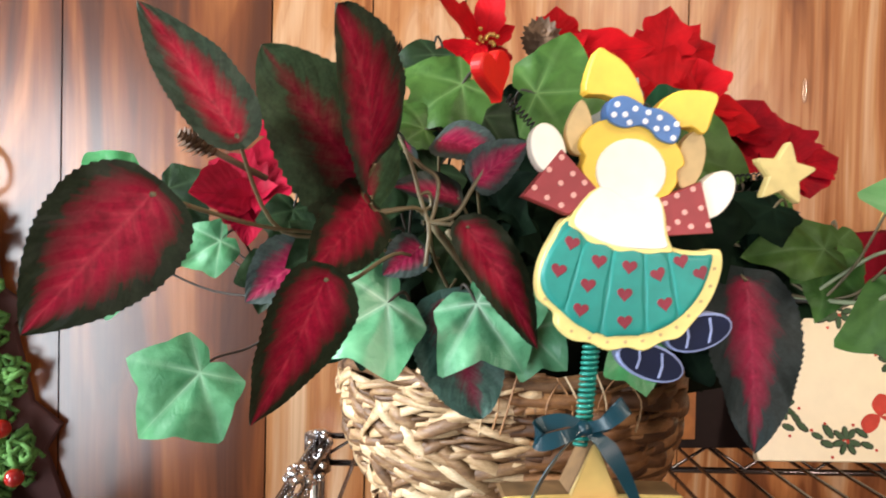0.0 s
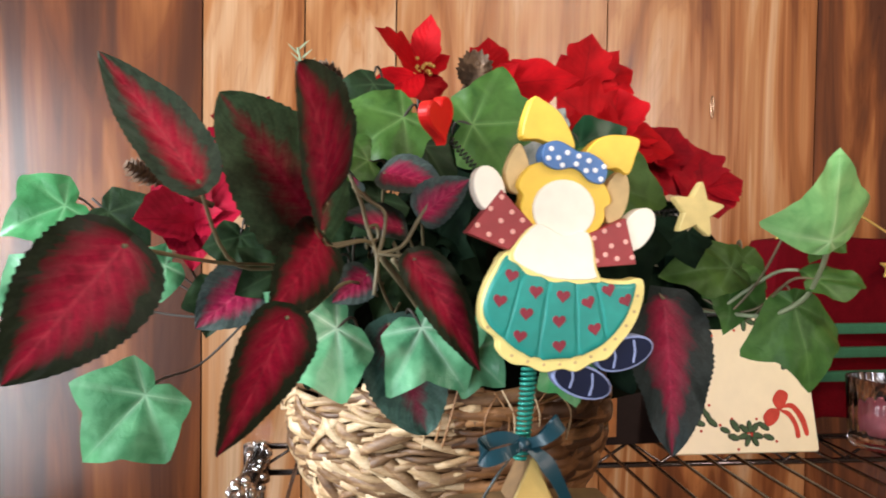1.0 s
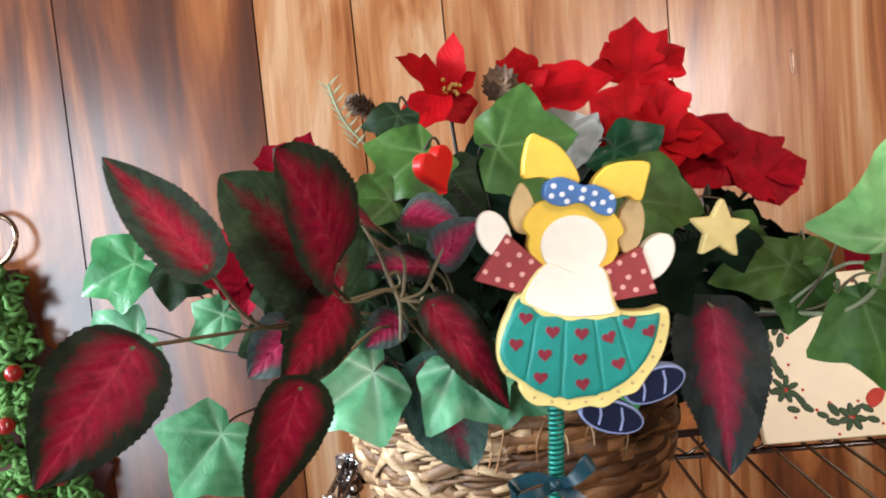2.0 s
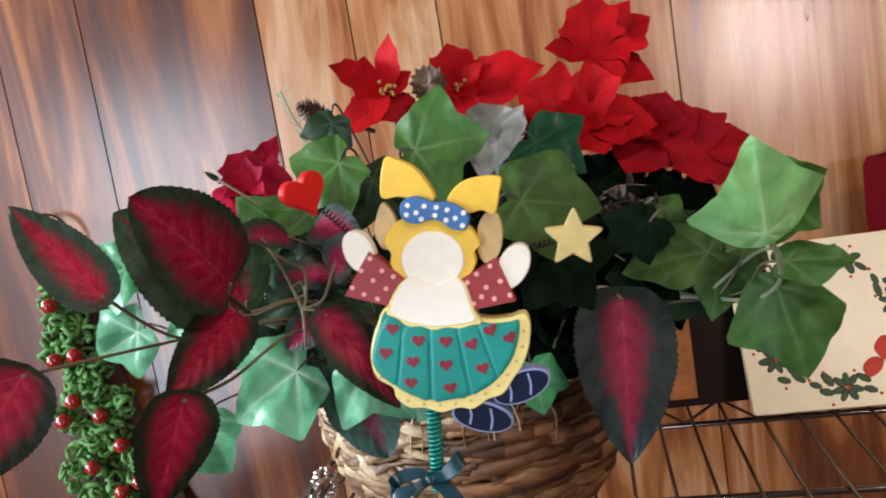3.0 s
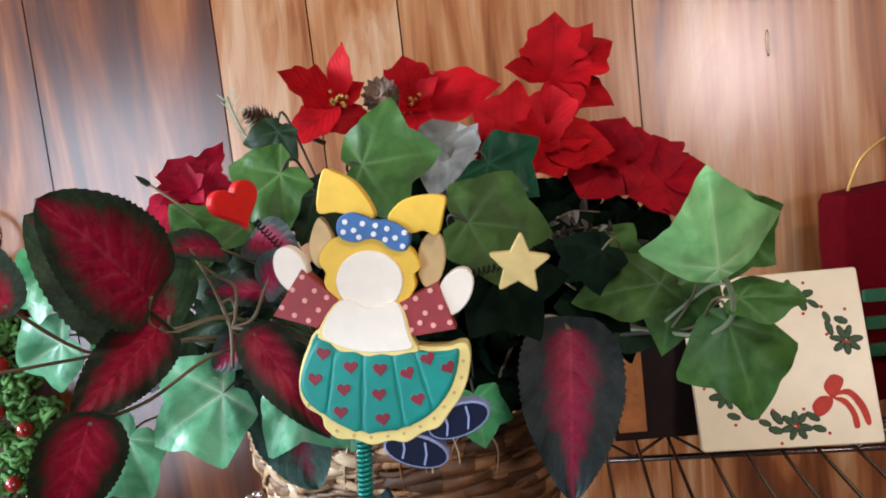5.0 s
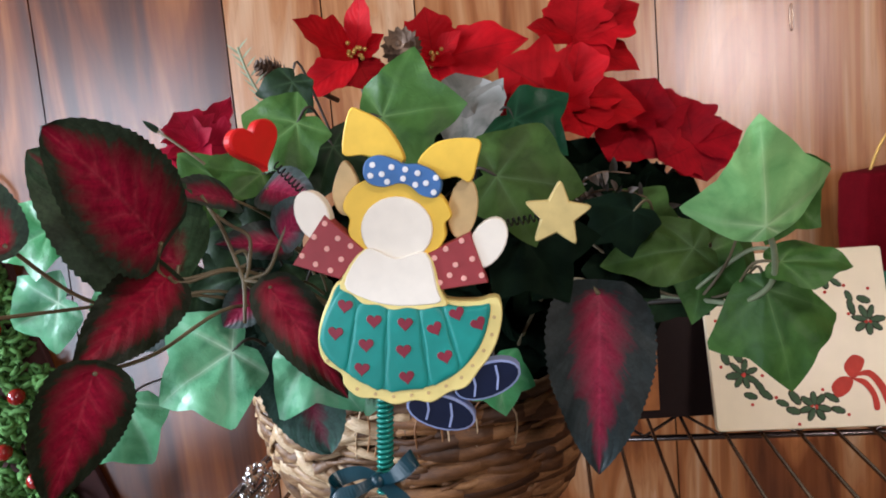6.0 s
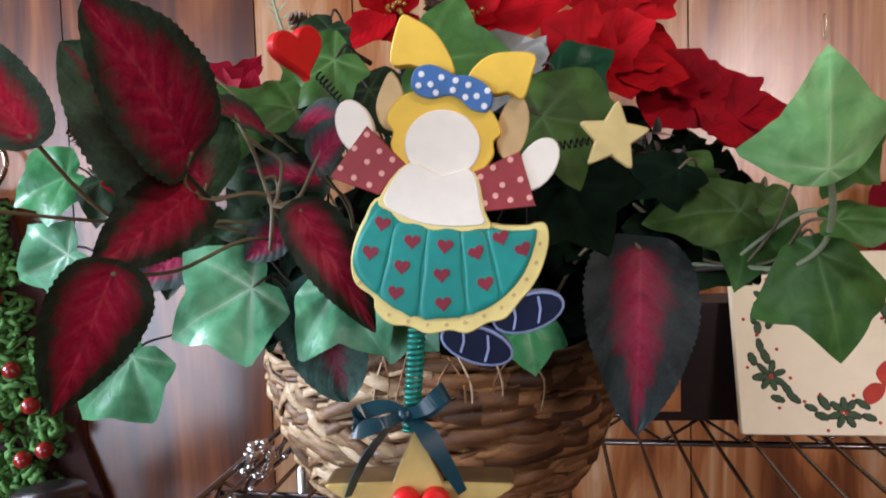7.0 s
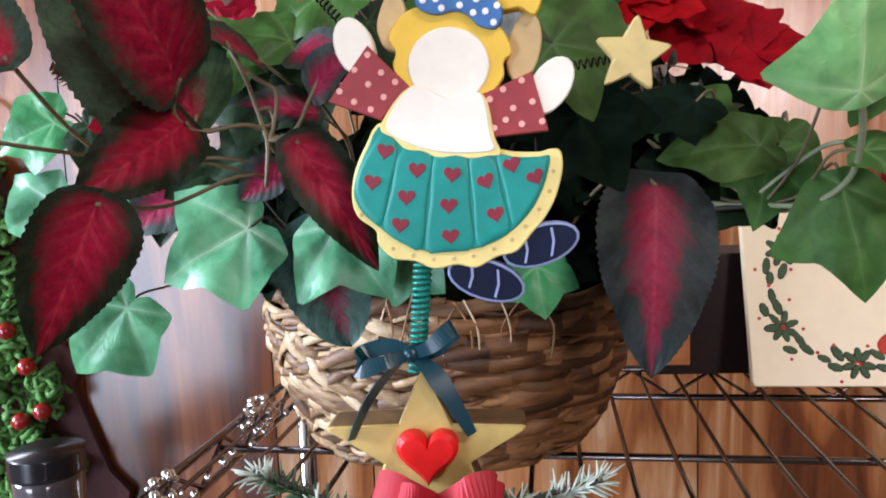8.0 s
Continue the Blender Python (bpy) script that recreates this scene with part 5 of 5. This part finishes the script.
for x, y in ((372, 174), (366, 202), (396, 198), (422, 180), (410, 218), (452, 210), (458, 186), (490, 196), (484, 226), (512, 222), (538, 208), (532, 246)):
    slab(bm, de(x, y, 8, 8, 0, 10), -0.0041, 0.001, WHI, place=on_doll, bevel=0.0002)
for cx, cy, rx, ry, w in ((545, 850, 98, 50, -14), (672, 758, 96, 50, 22)):
    slab(bm, de(cx, cy, rx, ry, w), 0.0005, 0.008, PER, place=on_doll)
    slab(bm, de(cx, cy, rx - 7, ry - 7, w), -0.0001, 0.004, NAV, place=on_doll, bevel=0.0002)
    c, s = math.cos(radians(w)), math.sin(radians(w))
    for o, hh in ((26, 34), (-40, 30)):
        q = [(cx + c * (o + a) + s * b * 0.2, cy - s * (o + a) + b) for a, b in ((-3, -hh), (3, -hh), (9, 0), (3, hh), (-3, hh), (3, 0))]
        slab(bm, dp(q, smooth=False), -0.0005, 0.001, PER, place=on_doll, bevel=0.0001)
tagged(part("doll", bm, DM), "flat painted wooden doll with a teal heart-patterned skirt", "doll")

# spring, wooden star stand, bow
STAR = Vector((0.0967, 0.498, 1.2246))
stand = thing("star_stand", (0.097, 0.497, 1.156), "ochre wooden star stand with a red heart and coil spring", "ornament")


def coil(a, b, r, turns, wire, mat, parent, name="spring"):
    a, b = Vector(a), Vector(b)
    d = (b - a)
    p = d.orthogonal().normalized()
    q = d.normalized().cross(p)
    pts = []
    n = int(turns * 10)
    for i in range(n + 1):
        w = 2 * math.pi * turns * i / n
        pts.append(a + d * (i / n) + (p * math.cos(w) + q * math.sin(w)) * r)
    return tube(name, pts, wire, mat, parent, sides=5)


coil((0.0930, 0.507, 1.256), (0.0972, 0.509, 1.303), 0.0033, 19, 0.0010, M_SPRING, stand)


def on_star(u, y, v):
    return STAR + Vector((u * 0.99, y, v * 0.80))


bm = bmesh.new()
slab(bm, star_outline(0, 0, 0.0440, 0.44, ease=0.05)[::-1], -0.001, 0.020, 0, 1, on_star, 0.0012)
star_part = part("star", bm, [M_STAR, M_BARK], stand, "thick ochre star with dark wooden edges")
bm = bmesh.new()
slab(bm, heart(0.0010, -0.0005, 0.0255, 0, 56)[::-1], -0.0090, 0.0078, 0, None, lambda u, y, v: STAR + Vector((u, y, v)), 0.0022)
part("heart", bm, M_HEART, star_part, "glossy red wooden heart")
bm = bmesh.new()
box(bm, 0.055, 0.475, 1.156, 0.140, 0.525, 1.170, 0.003)
box(bm, 0.080, 0.492, 1.168, 0.114, 0.506, 1.190, 0.001)
part("base", bm, M_BARK, stand, "dark wooden foot")


def ribbon(name, pts, width, mat, parent, across=(0, 1, 0.3), label=""):
    p = smooth_path(pts, 8)
    verts, faces = [], []
    ac = Vector(across).normalized()
    for i, q in enumerate(p):
        d = (p[min(i + 1, len(p) - 1)] - p[max(i - 1, 0)]).normalized()
        a = (ac - d * ac.dot(d)).normalized() * width * (0.5 - 0.14 * math.cos(6.28 * i / (len(p) - 1)) + 0.02 * math.sin(i * 0.7))
        nn = d.cross(a).normalized() * 0.00025
        verts += [q - a - nn, q + a - nn, q + a + nn, q - a + nn]
    n = len(p)
    for i in range(n - 1):
        for k in range(4):
            faces.append((i * 4 + k, i * 4 + (k + 1) % 4, i * 4 + 4 + (k + 1) % 4, i * 4 + 4 + k))
    faces += [(0, 1, 2, 3), tuple(4 * n - 4 + k for k in (3, 2, 1, 0))]
    return raw(name, verts, faces, mat, parent, label, smooth=False)


KN = Vector((0.0920, 0.499, 1.2665))
bow = thing("ribbon_bow", KN, "dark teal satin ribbon bow tied round the spring", "ribbon")


def k3(x, y, z):
    return KN + Vector((x, y, z))


v, f = ball_data(KN, 0.0040, 12, 8, 0.9)
raw("knot", v, f, M_RIBBON, bow)
ribbon("loop", [k3(0, 0, 0), k3(-0.010, -0.006, -0.002), k3(-0.021, -0.005, -0.005), k3(-0.020, 0.002, 0.000), k3(-0.008, 0.002, 0.003), k3(0, 0, 0)], 0.0065, M_RIBBON, bow, (0.1, 0.5, 1))
ribbon("loop", [k3(0, 0, 0), k3(0.008, -0.006, 0.004), k3(0.017, -0.005, 0.011), k3(0.017, 0.002, 0.008), k3(0.008, 0.002, 0.000), k3(0, 0, 0)], 0.0065, M_RIBBON, bow, (-0.6, 0.4, 1))
ribbon("tail", [k3(0, 0, 0), k3(-0.010, -0.004, -0.008), k3(-0.019, -0.005, -0.020), k3(-0.026, -0.004, -0.035)], 0.0060, M_RIBBON, bow, (0.6, 0.8, 0.1))
ribbon("tail", [k3(0, 0, 0), k3(0.008, -0.004, -0.006), k3(0.015, -0.005, -0.016), k3(0.024, -0.004, -0.033)], 0.0065, M_RIBBON, bow, (1, 0.3, 0.5))

# red ribbon and evergreen sprigs at the stand's foot
cloth = thing("red_bow", (0.100, 0.478, 1.200), "red dotted cloth ribbon bunched below the wooden star", "ribbon")
rng = random.Random(3)
for k in range(10):
    a = Vector((0.102 + rng.uniform(-0.004, 0.004), 0.474, 1.213))
    s = -1 if k % 2 else 1
    b = a + Vector((s * rng.uniform(0.014, 0.026), rng.uniform(-0.010, 0.002), rng.uniform(-0.014, 0.010)))
    ribbon("loop", [a, a.lerp(b, 0.5) + Vector((0, -0.008, 0.006)), b, a.lerp(b, 0.5) + Vector((0, 0.002, -0.008)), a], 0.010, M_GINGH, cloth, (0.2, 0.8, 0.8))
for side, (b, tp) in enumerate((((0.075, 0.488, 1.196), (0.030, 0.476, 1.226)), ((0.085, 0.486, 1.190), (0.055, 0.470, 1.215)), ((0.115, 0.488, 1.196), (0.166, 0.476, 1.222)), ((0.112, 0.488, 1.192), (0.135, 0.475, 1.214)))):
    sp = thing("evergreen_sprig", b, "short artificial pine sprig with frosted tips", "artificial plant", "pine sprigs at the stand's foot")
    b, tp = Vector(b), Vector(tp)
    stem([(0.097, 0.492, 1.172), b, b.lerp(tp, 0.5) + Vector((0, 0, 0.003)), tp], 0.0012, M_STEMD, sp)
    green, white = [], []
    for k in range(190):
        s = rng.uniform(0.0, 1.0)
        p = b.lerp(tp, s)
        d = ((tp - b).normalized() * 0.8 + Vector((rng.uniform(-1, 1), rng.uniform(-1, 1), rng.uniform(-1, 1)))).normalized()
        (white if s > (0.55 if side == 2 else 0.85) else green).append(tube_data([p, p + d * rng.uniform(0.007, 0.011)], 0.0008, 4, flat=1.0, taper=0.3))
    tagged(raw("needles", *joined(green), M_PINE, sp), kind="stuff")
    tagged(raw("frosted_needles", *joined(white), M_PINEW, sp, "whitish frosted needles"), kind="stuff")

# star and heart on black springs
small = thing("star_pick", (0.160, 0.508, 1.383), "small pale yellow wooden star on a black spring", "ornament")
bm = bmesh.new()
slab(bm, star_outline(0, 0, 0.0150, 0.52, turn=-8)[::-1], 0, 0.005, 0, None, lambda u, y, v: Vector((0.183 + u, 0.500 + y, 1.383 + v)), 0.0008)
part("star", bm, plain("straw_yellow_paint", (0.58, 0.45, 0.17), 0.5), small)
coil((0.156, 0.508, 1.380), (0.181, 0.506, 1.383), 0.0017, 10, 0.00045, M_BLACK, small)
hp = thing("heart_pick", (0.068, 0.512, 1.402), "small glossy red wooden heart on a black spring", "ornament")
bm = bmesh.new()
slab(bm, heart(0, 0, 0.0255, 18, 56)[::-1], 0, 0.006, 0, None, lambda u, y, v: Vector((0.051 + u * 0.66 - 0.74 * y, 0.508 + 0.66 * y + 0.82 * u, 1.424 + v)), 0.0010)
part("heart", bm, M_HEART, hp)
coil((0.070, 0.510, 1.400), (0.056, 0.513, 1.416), 0.0017, 9, 0.00045, M_BLACK, hp)

# ---- ceramic tile ----
TO, TX = Vector((0.331, 0.797, 1.1585)), Vector((0.9985, -0.055, 0.0))
TZ = Vector((0.0, 0.25, 0.968)).normalized()
TN = TX.cross(TZ).normalized()

tile = thing("ceramic_tile", TO + TX * 0.076, "cream glazed square tile with a painted holly wreath", "tile")
bm = bmesh.new()
S = 0.152
sgn = 1 if TN.y > 0 else -1


def tl(u, y, v):
    return TO + TX * u + TZ * v + TN * (y * sgn)


sq = []
for cx, cy, a0 in ((S - 0.003, S - 0.003, 0), (0.003, S - 0.003, 90), (0.003, 0.003, 180), (S - 0.003, 0.003, 270)):
    for k in range(4):
        a = radians(a0 + 30 * k)
        sq.append((cx + 0.003 * math.cos(a), cy + 0.003 * math.sin(a)))
slab(bm, sq[::-1], 0.0, 0.007, 0, None, tl, 0.0012)
part("glazed_body", bm, M_TILE, tile)
rng = random.Random(9)


def holly(u, v, ln, w, turn):
    """A blunt toothed leaf round (u, v)."""
    out = []
    for k in range(16):
        a = 2 * math.pi * k / 16
        r = 1.0 if k % 2 == 0 else 0.88
        x, y = ln * 0.5 * math.cos(a), w * 0.5 * math.sin(a) * r * (1.0 if k != 1 else 0.9)
        c, s = math.cos(turn), math.sin(turn)
        out.append((u + c * x - s * y, v + s * x + c * y))
    return out


def painted_leaf(u, v, ln, wd, tn):
    bm = bmesh.new()
    slab(bm, holly(u, v, ln, wd, tn)[::-1], -0.0004, 0.001, 1, None, tl, 0.0002)
    slab(bm, holly(u, v, ln * 0.86, wd * 0.76, tn)[::-1], -0.0010, 0.0014, 0, None, tl, 0.0005)
    part("painted_leaf", bm, [M_TLEAF, M_TLINE], tile)


def painted_berry(u, v, r=0.0017):
    bm = bmesh.new()
    slab(bm, ellipse(u, v, r, r, 0, 10)[::-1], -0.0008, 0.0012, 0, None, tl, 0.0004)
    part("painted_berry", bm, M_TRED, tile)


CEN, RW = (0.077, 0.076), 0.058
for k in range(11):
    a = 2 * math.pi * k / 11 + 0.22
    cu, cv = CEN[0] + RW * math.cos(a), CEN[1] + RW * math.sin(a)
    if 5.15 < a < 5.95:
        continue
    first = rng.uniform(0, 6.28)
    for q in range(7 if k % 2 == 0 else 2):
        w = first + 2 * math.pi * q / 7 + rng.uniform(-0.15, 0.15) if k % 2 == 0 else a + 1.57 + 3.14 * q + rng.uniform(-0.5, 0.5)
        r = rng.uniform(0.0068, 0.0085)
        painted_leaf(cu + r * math.cos(w), cv + r * math.sin(w), rng.uniform(0.0110, 0.0140), rng.uniform(0.0058, 0.0074), w)
    for q in range(3 if k % 2 == 0 else 1):
        painted_berry(cu + rng.uniform(-0.0025, 0.0025), cv + rng.uniform(-0.0025, 0.0025), 0.0015)
    b = a + math.pi / 11
    for q in (-1, 1):
        r = RW + q * rng.uniform(0.002, 0.008)
        painted_leaf(CEN[0] + r * math.cos(b), CEN[1] + r * math.sin(b), rng.uniform(0.012, 0.015), rng.uniform(0.0065, 0.008), b + rng.uniform(0.6, 2.4))
    for q in (-1, 1):
        r = RW + q * rng.uniform(0.012, 0.015)
        painted_berry(CEN[0] + r * math.cos(b + 0.08 * q), CEN[1] + r * math.sin(b + 0.08 * q), 0.0014)
BX, BY = 0.115, 0.040
for pts in ([(BX, BY), (BX - 0.006, BY + 0.010), (BX + 0.002, BY + 0.020), (BX + 0.011, BY + 0.016), (BX + 0.007, BY + 0.006)],
            [(BX, BY), (BX - 0.010, BY + 0.002), (BX - 0.018, BY - 0.006), (BX - 0.014, BY - 0.015), (BX - 0.004, BY - 0.010)],
            [(BX, BY + 0.002), (BX + 0.012, BY + 0.002), (BX + 0.020, BY - 0.010), (BX + 0.024, BY - 0.024), (BX + 0.028, BY - 0.022), (BX + 0.025, BY - 0.006), (BX + 0.014, BY + 0.007)],
            [(BX, BY), (BX + 0.008, BY - 0.006), (BX + 0.013, BY - 0.015), (BX + 0.014, BY - 0.026), (BX + 0.0185, BY - 0.025), (BX + 0.017, BY - 0.012), (BX + 0.010, BY - 0.001)]):
    q = [(p.x, p.y) for p in smooth_path([(a, b, 0) for a, b in pts], 4, True)]
    bm = bmesh.new()
    slab(bm, q, -0.0006, 0.001, 0, None, tl, 0.0003)
    part("painted_ribbon", bm, M_TRED, tile)

# dark box behind the tile, which the tile leans on
crate = thing("wooden_box", (0.33, 0.885, 1.156), "dark brown wooden box with an orange wood front panel", "box")
bm = bmesh.new()
box(bm, 0.262, 0.842, 1.1565, 0.470, 0.905, 1.262, 0.002)
crate_body = part("body", bm, M_BOX, crate)
bm = bmesh.new()
box(bm, 0.266, 0.838, 1.166, 0.292, 0.8415, 1.252, 0.001)
part("front_panel", bm, M_ORANGE, crate_body, "orange varnished wood panel")

# ---- red felt bag and ribbed glass ----
bag = thing("felt_bag", (0.62, 0.92, 1.157), "red felt gift bag with green stripes and a gold cord", "bag")
bm = bmesh.new()
box(bm, 0.505, 0.895, 1.157, 0.745, 0.955, 1.368, 0.012)
bmesh.ops.subdivide_edges(bm, edges=bm.edges[:], cuts=3, use_grid_fill=True)
for v in bm.verts:
    v.co += Vector((0.004 * math.sin(v.co.z * 60), 0.006 * math.sin(v.co.x * 50 + v.co.z * 30), 0.003 * math.sin(v.co.x * 70)))
bag_body = part("body", bm, M_BAG, bag, smooth=True)
for z in (1.205, 1.232, 1.259):
    bm = bmesh.new()
    box(bm, 0.515, 0.882, z, 0.735, 0.890, z + 0.012, 0.003)
    part("stripe", bm, M_BAGG, bag_body, "green felt stripe")
bm = bmesh.new()
slab(bm, star_outline(0, 0, 0.014, 0.45)[::-1], 0, 0.003, 0, None, lambda u, y, v: Vector((0.64 + u, 0.880 + y, 1.335 + v)), 0.0005)
part("star", bm, M_GOLD, bag_body, "small gold star")
tube("cord", smooth_path([(0.520, 0.92, 1.362), (0.545, 0.93, 1.400), (0.60, 0.94, 1.415), (0.70, 0.93, 1.362)], 8), 0.0015, M_GOLD, bag, "gold cord handle")
glass = thing("ribbed_glass", (0.560, 0.80, 1.157), "small ribbed clear glass candle holder on the shelf", "glass")
verts, faces = [], []
prof = [(0.0, 0.0), (0.026, 0.0), (0.028, 0.004), (0.030, 0.036), (0.032, 0.070), (0.0290, 0.070), (0.027, 0.036), (0.025, 0.008), (0.0, 0.008)]
N = 60
for r, z in prof:
    for k in range(N):
        w = 2 * math.pi * k / N
        rr = r + (0.0010 * math.cos(w * 20) if 0.027 < r and z > 0.003 else 0)
        verts.append(Vector((0.560 + rr * math.cos(w), 0.80 + rr * math.sin(w), 1.157 + z)))
for i in range(len(prof) - 1):
    for k in range(N):
        faces.append((i * N + k, i * N + (k + 1) % N, (i + 1) * N + (k + 1) % N, (i + 1) * N + k))
raw("cup", verts, faces, M_GLASS, glass)
tube("wax", [(0.560, 0.80, 1.1655), (0.560, 0.80, 1.190)], 0.0235, plain("pink_wax", (0.55, 0.16, 0.22), 0.4), glass, "pink candle wax", sides=24)

# ---- wall hanging ----
hang = thing("wall_hanging", (-0.44, 0.998, 1.43), "green mossy wall hanging with red berries on a bronze ring", "wall hanging")
pts = [(-0.441 + 0.029 * math.cos(2 * math.pi * k / 40), 0.978 + 0.004 * math.sin(4 * math.pi * k / 40), 1.412 + 0.029 * math.sin(2 * math.pi * k / 40)) for k in range(40)]
tube("ring", pts, 0.0030, M_RING, hang, "bronze metal ring", sides=10, closed=True)
tube("nail", [(-0.441, 0.999, 1.439), (-0.441, 0.972, 1.440)], 0.0018, M_RING, hang)
bm = bmesh.new()
slab(bm, [(-0.452, 1.376), (-0.424, 1.376), (-0.404, 1.286), (-0.380, 1.268), (-0.392, 1.246), (-0.372, 1.165), (-0.342, 1.140), (-0.358, 1.112), (-0.322, 1.010), (-0.300, 0.985), (-0.312, 0.93), (-0.49, 0.93), (-0.486, 1.00), (-0.470, 1.110), (-0.482, 1.140), (-0.468, 1.245)], 0.988, 0.008, 0, None, lambda u, y, v: Vector((u, y, v)), 0.002)
part("backing", bm, M_BACK, hang, "dark red felt backing")
tube("neck", smooth_path([(-0.441, 0.976, 1.384), (-0.440, 0.972, 1.368), (-0.438, 0.974, 1.350)], 4), 0.011, M_MOSS, hang, sides=10)
rng = random.Random(21)
sets = []
for k in range(400):
    s = (k / 400) ** 0.85
    z = 1.375 - 0.44 * s
    wd = 0.015 + 0.075 * s ** 0.75 * (0.72 + 0.28 * math.sin(s * 34))
    x = -0.438 + 0.026 * s + rng.uniform(-1, 1) * wd
    y = 0.972 + rng.uniform(-0.014, 0.014)
    r = rng.uniform(0.0050, 0.0095)
    ax = Vector((rng.uniform(-1, 1), rng.uniform(-1.4, -0.2), rng.uniform(-1, 1))).normalized()
    a = ax.orthogonal().normalized()
    b = ax.cross(a)
    loop = [Vector((x, y, z)) + (a * math.cos(w) + b * math.sin(w)) * r * (1 + 0.25 * math.sin(3 * w)) for w in [2 * math.pi * i / 9 for i in range(9)]]
    sets.append(tube_data(loop, rng.uniform(0.0026, 0.0042), 5, closed=True))
tagged(raw("moss", *joined(sets), M_MOSS, hang, "curly green felt loops"), kind="stuff")
for x, z in ((-0.438, 1.331), (-0.436, 1.208), (-0.448, 1.262), (-0.404, 1.185), (-0.455, 1.184), (-0.398, 1.084), (-0.430, 1.120), (-0.420, 1.265), (-0.372, 1.095), (-0.385, 1.145), (-0.44, 1.05), (-0.40, 1.03)):
    v, f = ball_data((x, 0.952, z), 0.0098, 16, 10)
    raw("berry", v, f, M_BERRY, hang, "glossy red berry")

# ---- dark jar on a side stand ----
side = thing("side_stand", (-0.25, 0.75, 0.0), "plain dark wooden stand beside the wire shelf", "stand")
bm = bmesh.new()
box(bm, -0.36, 0.66, 1.000, -0.14, 0.86, 1.020, 0.003)
part("top", bm, M_BARK, side)
for x in (-0.345, -0.155):
    for y in (0.675, 0.845):
        bm = bmesh.new()
        box(bm, x - 0.012, y - 0.012, 0.0, x + 0.012, y + 0.012, 1.0, 0.002)
        part("leg", bm, M_BARK, side)
jar = thing("dark_jar", (-0.237, 0.75, 1.020), "dark smoked glass jar with a black lid", "jar")
tube("body", [(-0.237, 0.75, 1.0205), (-0.237, 0.75, 1.026), (-0.237, 0.75, 1.105), (-0.237, 0.75, 1.112)], 0.0265, M_JAR, jar, sides=32)
tube("lid", [(-0.237, 0.75, 1.112), (-0.237, 0.75, 1.114), (-0.237, 0.75, 1.128), (-0.237, 0.75, 1.130)], 0.0285, M_LID, jar, "black lid", sides=32)

# ---- wall boards ----
TONES = {-0.82: 0.3, -0.60: 0.02, -0.466: 0.12, -0.350: 0.14, -0.128: 1.0, -0.018: 0.86, 0.085: 0.75, 0.342: 0.62, 0.627: 0.10, 0.76: 0.3}
tube("nail_loop", [Vector((0.482 + 0.0018 * math.cos(w), 0.9985, 1.528 + 0.014 * math.sin(w))) for w in [math.pi * k / 10 for k in range(20)]], 0.0004, M_RING, north, "narrow brown wire loop on the panelling", sides=6, closed=True)
for a, b in zip(GROOVES, GROOVES[1:]):
    bm = bmesh.new()
    gap = 0.0009
    box(bm, a + gap, 1.0, 0.0, b - gap, 1.012, 2.45)
    board = part("board", bm, M_WALL, north)
    board["tone"] = TONES.get(round(a, 3), 0.5)
